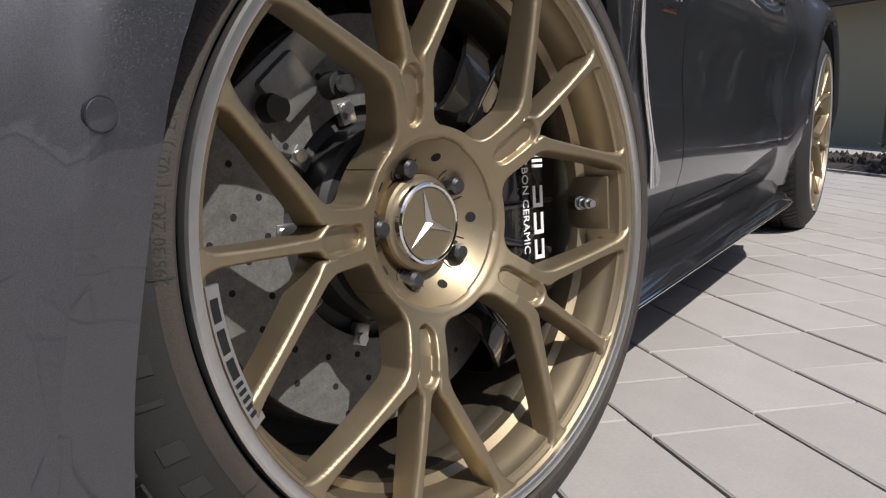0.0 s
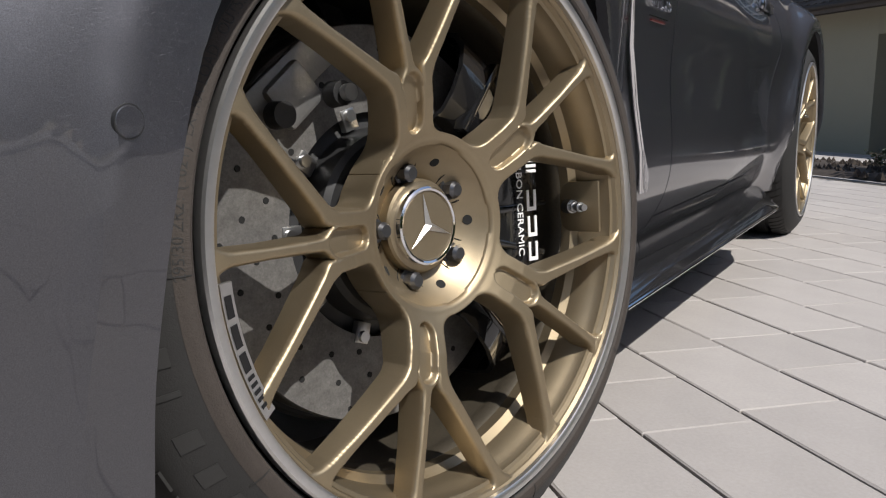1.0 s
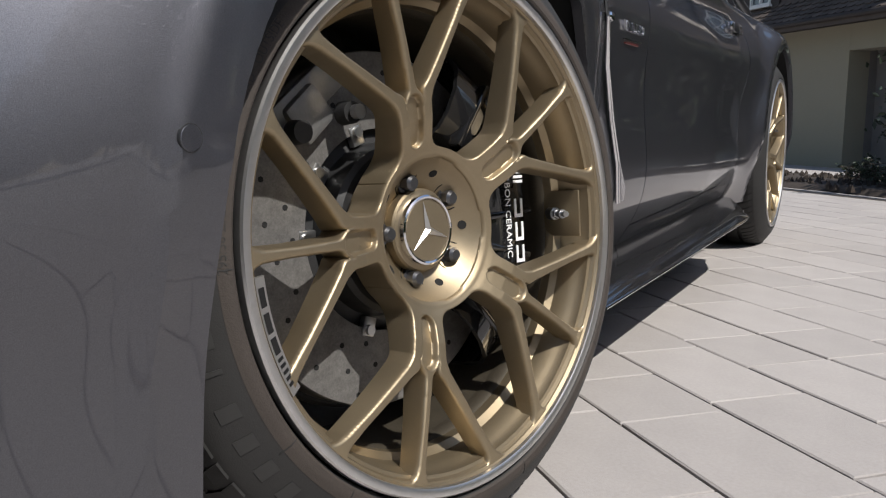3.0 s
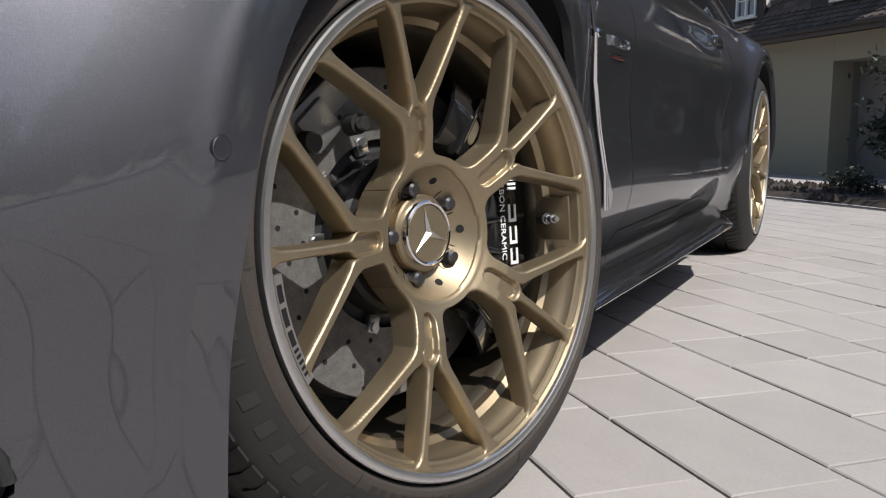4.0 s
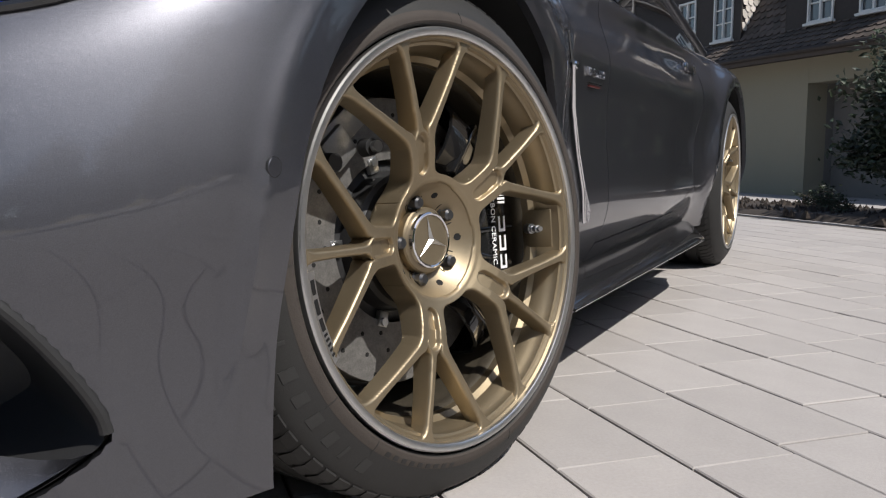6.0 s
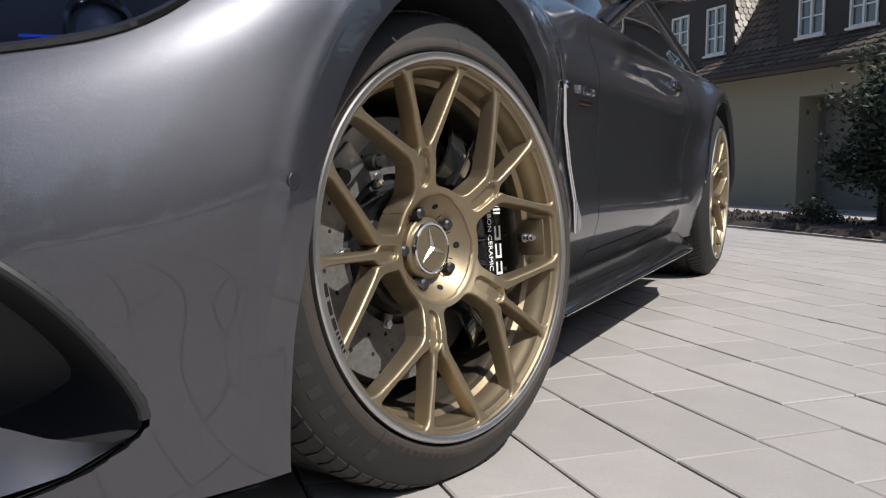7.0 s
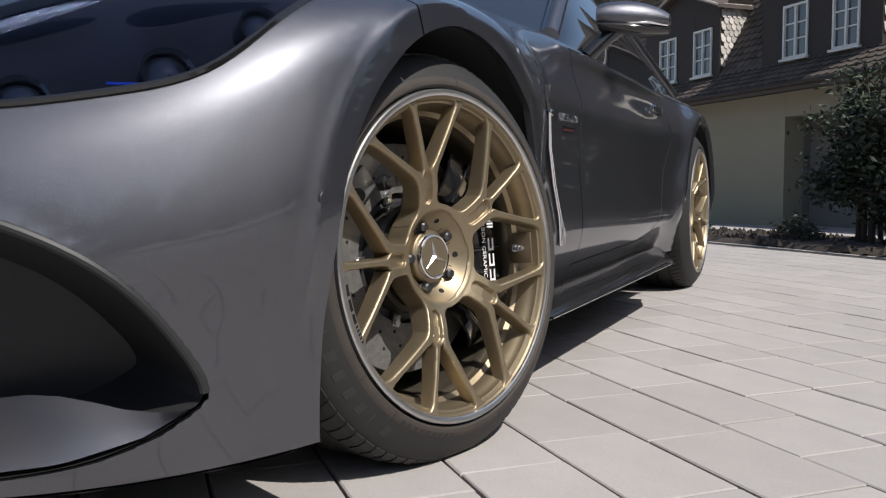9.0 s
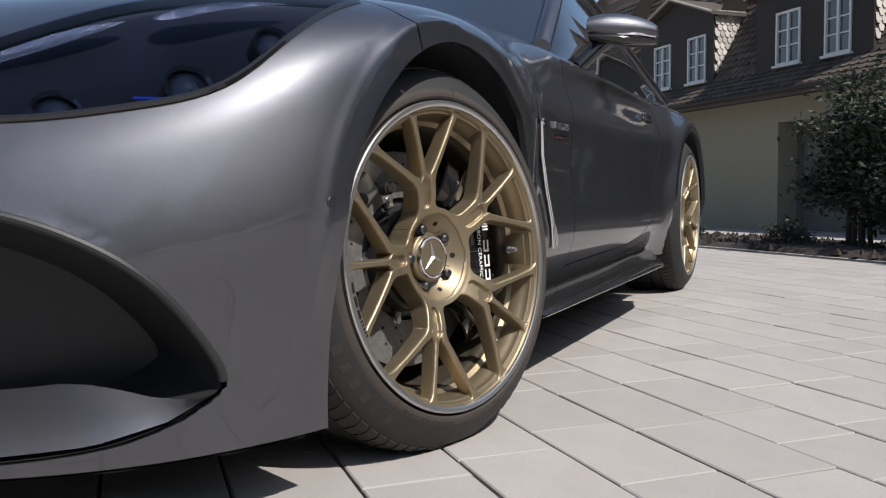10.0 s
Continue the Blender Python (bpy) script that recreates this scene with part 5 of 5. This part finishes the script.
# trees round the yard, and behind the house
tree = tagged(foliage("tree", 12, 7.5, 2.9, 1.0, 9000, 0.17, LEAF_TREE, 1, 0.45), "leafy green deciduous tree beside the yard", "tree", "trees round the yard")
tree.matrix_world = Matrix.Translation((15.5, 3.0, -0.02))
random.seed(21)
for x, y, h in ((15.0, 0.2, 0.72), (14.5, -2.8, 0.8), (15.2, -5.6, 0.68), (13.8, -8.4, 0.82), (12.4, -11.0, 0.72), (10.0, -13.0, 0.8), (7.2, -14.4, 0.7), (4.3, -15.0, 0.82), (1.4, -15.4, 0.72), (-1.6, -15.6, 0.8), (-4.6, -15.4, 0.7), (-7.6, -14.4, 0.8), (-10.4, -12.6, 0.75), (-13.0, -10.0, 0.8), (-13.8, -6.0, 0.9), (-14.0, -2.0, 0.95), (-15.0, 4.5, 1.05), (15.5, 8.5, 0.7), (19.0, -6.0, 0.8), (-16.5, 11.0, 1.0), (18.0, -1.4, 1.6), (18.4, -4.2, 1.7), (17.2, -9.2, 1.5), (18.0, 1.9, 1.7), (18.5, 5.6, 1.6), (21.0, 9.0, 1.7), (22.0, 0.5, 1.8), (14.6, -13.4, 1.15), (8.6, -17.0, 1.2), (3.0, -18.2, 1.1), (-3.2, -18.6, 1.2), (-9.0, -17.0, 1.1)):
    copy_thing(tree, Matrix.Translation((x, y, -0.02)) @ pose(0, 0, 0, 0, 0, random.uniform(0, 360)) @ Matrix.Scale(h, 4))
for s, d, h in ((-16.5, 14, 1.5), (-10.5, 13.5, 1.42), (-22, 12, 1.5)):
    copy_thing(tree, Matrix.Translation(HOUSE @ Vector((s, d, -0.3))) @ pose(0, 0, 0, 0, 0, random.uniform(0, 360)) @ Matrix.Scale(h, 4))

# ---- the house ----
house = new("house")
house.matrix_world = Matrix.Identity(4)
tagged(house, "cream rendered house with a tiled mansard roof and dormers", "house")


def hpart(name, bm, mat, label="", parent=None, smooth=False):
    bmesh.ops.transform(bm, matrix=HOUSE, verts=bm.verts)
    bmesh.ops.recalc_face_normals(bm, faces=bm.faces)
    return part(name, bm, mat, parent or house, label, smooth)


S0, S1 = -15.0, 11.0
hpart("wall", box(S0, -0.10, 0.0, 0.45, -0.6, 2.32), STUCCO, "cream rendered wall")
hpart("wall", box(2.75, S1, 0.0, 0.45, -0.6, 2.32), STUCCO)
hpart("wall", box(-0.10, 2.75, 0.003, 0.45, 1.75, 2.317), STUCCO)
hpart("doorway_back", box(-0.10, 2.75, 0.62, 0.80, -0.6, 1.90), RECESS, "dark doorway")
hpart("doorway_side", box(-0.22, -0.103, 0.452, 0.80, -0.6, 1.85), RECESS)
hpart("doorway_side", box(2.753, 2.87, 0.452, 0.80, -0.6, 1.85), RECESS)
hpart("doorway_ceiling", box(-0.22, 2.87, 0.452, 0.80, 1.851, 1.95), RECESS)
hpart("side_wall", box(S0 + 0.003, S0 + 0.45, 0.452, 8.0, -0.6, 3.0), STUCCO)
hpart("side_wall", box(S1 - 0.45, S1 - 0.003, 0.452, 8.0, -0.6, 3.0), STUCCO)
hpart("rear_wall", box(S0 + 0.003, S1 - 0.003, 8.002, 8.4, -0.6, 3.0), STUCCO)
# eave, roof and dormers sit on the low wall
HOUSE = HOUSE @ Matrix.Translation((0, 0, -0.30))
hpart("eave", box(S0 - 0.2, S1 + 0.2, -0.52, 0.0, 2.50, 2.56), WOODDARK, "dark timber eave")
bm = bmesh.new()
pts = [HOUSE @ Vector((s, -0.56, 2.56)) for s in (S0 - 0.2, S1 + 0.2)]
tube(bm, pts, 0.055, 10)
part("gutter", bm, WOODDARK, house)


def roof_z(d):
    """Height of the tiled roof at a depth behind the facade."""
    return 2.62 + (min(d, 0.0) + 0.5) * 0.80 + max(0.0, d) * 1.9


def tiles(name, s0, s1, d0, d1, mat, pitch=0.19, rise=0.16):
    """Plain tiles with rounded feet in overlapping rows on the roof slope."""
    verts, faces = [], []
    r, d = -1, d0
    while d < d1:
        r += 1
        steep = 0.80 if d < -0.04 else 1.9
        slope = Vector((0, 1, steep)).normalized()
        up = Vector((0, -steep, 1)).normalized()
        foot = Vector((0, d, roof_z(d)))
        d += rise * slope.y
        for c in range(int((s1 - s0) / pitch)):
            s = s0 + pitch * (c + 0.5 * (r % 2))
            p = foot + Vector((s, 0, 0))
            i0 = len(verts)
            w, l = pitch * 0.48, rise * 1.25
            for a, b, h in ((-w, 0.05, 0.026), (-w * 0.5, 0.0, 0.028), (w * 0.5, 0.0, 0.028), (w, 0.05, 0.026), (w, l, 0.004), (-w, l, 0.004), (-w, 0.05, 0.012), (-w * 0.5, 0.0, 0.012), (w * 0.5, 0.0, 0.012), (w, 0.05, 0.012)):
                q = HOUSE @ (p + Vector((a, 0, 0)) + slope * b + up * h)
                verts.append(tuple(q))
            faces += [(i0, i0 + 1, i0 + 2, i0 + 3, i0 + 4, i0 + 5), (i0 + 6, i0 + 7, i0 + 1, i0), (i0 + 7, i0 + 8, i0 + 2, i0 + 1), (i0 + 8, i0 + 9, i0 + 3, i0 + 2)]
    me = bpy.data.meshes.new(name)
    me.from_pydata(verts, [], faces)
    me.materials.append(mat)
    ob = new(name, me)
    ob.parent = house
    ob["kind"] = "stuff"
    return ob


bm = bmesh.new()
line = [(-0.55, roof_z(-0.55) - 0.14), (-0.55, roof_z(-0.55) - 0.02), (0.0, roof_z(0.0) - 0.02), (1.7, roof_z(1.7) - 0.02), (4.4, 7.6), (8.6, 2.6)]
ends = [[bm.verts.new((x, d, z)) for d, z in line] for x in (S0 - 0.2, S1 + 0.2)]
for k in range(len(line) - 1):
    bm.faces.new((ends[0][k], ends[1][k], ends[1][k + 1], ends[0][k + 1]))
bm.faces.new(ends[0]), bm.faces.new(ends[1])
hpart("roof", bm, TILE, "dark clay tiled mansard roof")
tiles("roof_tiles", -8.0, 6.0, -0.52, 1.5, TILE)


def dormer(s0, s1, wins):
    """A dormer: dark clad front, windows, scale-tiled cheeks and a low gabled roof."""
    d = 1.35
    holes = sorted(wins)
    xs = [s0] + [v for w in holes for v in w] + [s1]
    for k in range(0, len(xs), 2):
        hpart("dormer_front", box(xs[k], xs[k + 1], -0.02, 0.10, 2.98, 4.42), WOODDARK, "dark timber dormer front")
    for a, b in holes:
        hpart("dormer_front", box(a, b, -0.018, 0.10, 2.98, 3.10), WOODDARK)
        hpart("dormer_front", box(a, b, -0.018, 0.10, 4.07, 4.42), WOODDARK)
        z0, z1 = 3.10, 4.07
        bm = bmesh.new()
        for q in ((a, b, z0, z0 + 0.04), (a, b, z1 - 0.04, z1), (a, a + 0.038, z0 + 0.04, z1 - 0.04), (b - 0.038, b, z0 + 0.04, z1 - 0.04)):
            add_box(bm, q[0], q[1], -0.05, 0.04, q[2], q[3])
        win = hpart("window", bm, WINWHITE, "white framed casement window with glazing bars")
        mid = (a + b) / 2
        hpart("mullion", box(mid - 0.022, mid + 0.022, -0.045, 0.03, z0 + 0.04, z1 - 0.04), WINWHITE, parent=win)
        for k in (1, 2):
            z = z0 + 0.06 + (z1 - z0 - 0.12) * k / 3
            for x0, x1 in ((a + 0.038, mid - 0.022), (mid + 0.022, b - 0.038)):
                hpart("glazing_bar", box(x0, x1, -0.03, 0.02, z - 0.012, z + 0.012), WINWHITE, parent=win)
        for x0, x1 in ((a + 0.038, mid - 0.022), (mid + 0.022, b - 0.038)):
            hpart("pane", box(x0, x1, 0.0, 0.008, z0 + 0.04, z1 - 0.04), PANE, parent=win)
        hpart("sill", box(a - 0.04, b + 0.04, -0.10, 0.0, z0 - 0.045, z0 - 0.002), WINWHITE, parent=win)
    # cheeks
    for s, face in ((s0, -1), (s1, 1)):
        bm = bmesh.new()
        q = [(s, 0.10, 2.98), (s, 0.10, 4.42), (s, 2.6, 4.75), (s, 2.6, roof_z(2.6))]
        a = [bm.verts.new((p[0] - 0.05 * face, p[1], p[2])) for p in q]
        b = [bm.verts.new((p[0], p[1], p[2])) for p in q]
        bm.faces.new(a), bm.faces.new(b)
        for k in range(4):
            bm.faces.new((a[k], a[(k + 1) % 4], b[(k + 1) % 4], b[k]))
        hpart("cheek", bm, WOODDARK)
    verts, faces = [], []
    for r in range(13):
        for c in range(14):
            y, z = 0.06 + 0.125 * (c + 0.5 * (r % 2)), 2.98 + 0.125 * r
            if y > d or z > 4.35 + 0.13 * y or z < roof_z(y) - 0.12:
                continue
            i0 = len(verts)
            for a, b, h in ((-0.058, 0.06, 0.022), (-0.03, 0.0, 0.028), (0.03, 0.0, 0.028), (0.058, 0.06, 0.022), (0.058, 0.17, 0.004), (-0.058, 0.17, 0.004), (-0.058, 0.06, 0.006), (-0.03, 0.0, 0.006), (0.03, 0.0, 0.006), (0.058, 0.06, 0.006)):
                verts.append(tuple(HOUSE @ Vector((s1 + h, y + a, z + b))))
            faces += [(i0, i0 + 1, i0 + 2, i0 + 3, i0 + 4, i0 + 5), (i0 + 6, i0 + 7, i0 + 1, i0), (i0 + 7, i0 + 8, i0 + 2, i0 + 1), (i0 + 8, i0 + 9, i0 + 3, i0 + 2)]
    me = bpy.data.meshes.new("cheek_tile")
    me.from_pydata(verts, [], faces)
    me.materials.append(TILE_PALE)
    ob = new("cheek_tile", me)
    ob.parent = house
    ob["kind"] = "stuff"
    ob["label"] = "pale weathered scale tiles on the dormer cheek"
    bm = bmesh.new()
    m = (s0 + s1) / 2
    for a, za, b, zb in ((s0 - 0.15, 4.40, m, 4.95), (m, 4.95, s1 + 0.12, 4.40)):
        q = [bm.verts.new(p) for p in ((a, -0.18, za), (b, -0.18, zb), (b, 3.2, zb), (a, 3.2, za), (a, -0.18, za + 0.07), (b, -0.18, zb + 0.07), (b, 3.2, zb + 0.07), (a, 3.2, za + 0.07))]
        for k in ((0, 1, 2, 3), (4, 5, 6, 7), (0, 1, 5, 4), (2, 3, 7, 6), (0, 3, 7, 4), (1, 2, 6, 5)):
            bm.faces.new([q[i] for i in k])
    hpart("dormer_roof", bm, TILE)
    bm = bmesh.new()
    tube(bm, [(s0 - 0.15, -0.19, 4.46), (m, -0.19, 5.01), (s1 + 0.12, -0.19, 4.46)], 0.03, 6)
    hpart("verge", bm, TILE_PALE)
    bm = bmesh.new()
    bm.faces.new([bm.verts.new(p) for p in ((s0, -0.018, 4.42), (s1, -0.018, 4.42), (m, -0.018, 4.93))])
    hpart("gable", bm, WOODDARK)


dormer(-4.65, -1.98, [(-4.07, -3.45), (-2.83, -2.22)])
dormer(-0.72, 2.05, [(-0.16, 0.45), (1.02, 1.60)])
dormer(-9.1, -6.2, [(-8.4, -7.8), (-7.3, -6.7)])

# a dark clad building further back
shed = new("clad_building")
tagged(shed, "dark grey metal clad building behind the house", "building")
m = HOUSE @ Matrix.Translation((-24.0, 6.0, 0))
bm = box(-9.0, 9.4, 0.0, 8.0, -0.8, 7.2, m=m)
part("wall", bm, CLAD, shed, smooth=False)
for k in range(36):
    part("cladding_rib", box(-8.9 + 0.5 * k, -8.82 + 0.5 * k, -0.05, 0.0, -0.8, 7.15, m=m), CLAD, shed, smooth=False)
part("roof_edge", box(-9.15, 9.55, -0.2, 8.2, 7.2, 7.5, m=m), CLAD, shed, smooth=False)

# ---- pavers, laid in rows along the facade's line ----
random.seed(11)
kinds = [0.2135, 0.3185]
paver_mesh = []
for L in kinds:
    for v in range(4):
        bm = box(-L / 2 + JOINT * 0.35, L / 2 - JOINT * 0.35, -ROW / 2 + JOINT * 0.65, ROW / 2 - JOINT * 0.65, -THICK, 0)
        top = [e for e in bm.edges if all(q.co.z > -0.001 for q in e.verts)]
        bmesh.ops.bevel(bm, geom=top, offset=0.0022, segments=1, affect="EDGES")
        for q in bm.verts:
            if q.co.z > -0.01:
                q.co.x += random.uniform(-0.0009, 0.0009)
                q.co.y += random.uniform(-0.0009, 0.0009)
        me = bpy.data.meshes.new("paver")
        bm.to_mesh(me)
        bm.free()
        me.materials.append(SLAB)
        paver_mesh.append(me)
laid = []
turn = math.atan2(E_DIR.y, E_DIR.x)
rows_n = int((PAVE[3] - PAVE[2]) / ROW)
origin_w = 10.83 - 0.155 + ROW / 2
k0 = math.ceil((PAVE[2] - origin_w) / ROW + 0.5)
for r in range(k0, k0 + rows_n - 1):
    w = origin_w + r * ROW
    s = PAVE[0] + random.uniform(0.0, 0.25)
    while True:
        i = random.choice((0, 1, 1))
        L = kinds[i]
        if s + L > PAVE[1]:
            break
        p = yard(s + L / 2, w)
        laid.append(((p - Vector((0.5, 0.6, 0))).length, p, i * 4 + random.randrange(4)))
        s += L
laid.sort(key=lambda q: q[0])
verts, faces = [], []
for k, (_, p, i) in enumerate(laid):
    m = Matrix.Translation((p.x, p.y, random.uniform(-0.0016, 0.0002))) @ pose(0, 0, 0, random.uniform(-0.12, 0.12), random.uniform(-0.12, 0.12), math.degrees(turn) + random.uniform(-0.25, 0.25))
    if k < 300:
        ob = new("paver", paver_mesh[i])
        ob.parent = ground
        ob.matrix_local = m
    else:
        i0 = len(verts)
        verts += [tuple(m @ v.co) for v in paver_mesh[i].vertices]
        faces += [tuple(i0 + j for j in f.vertices) for f in paver_mesh[i].polygons]
me = bpy.data.meshes.new("paver_field")
me.from_pydata(verts, [], faces)
FIELD = SLAB.copy()
FIELD.name = "concrete_paver_field"
for n in FIELD.node_tree.nodes:
    if n.bl_idname == "ShaderNodeObjectInfo":
        g = FIELD.node_tree.nodes.new("ShaderNodeNewGeometry")
        for l in list(n.outputs["Random"].links):
            FIELD.node_tree.links.new(g.outputs["Random Per Island"], l.to_socket)
me.materials.append(FIELD)
ob = new("paver_field", me)
ob.parent = ground
ob["kind"] = "stuff"
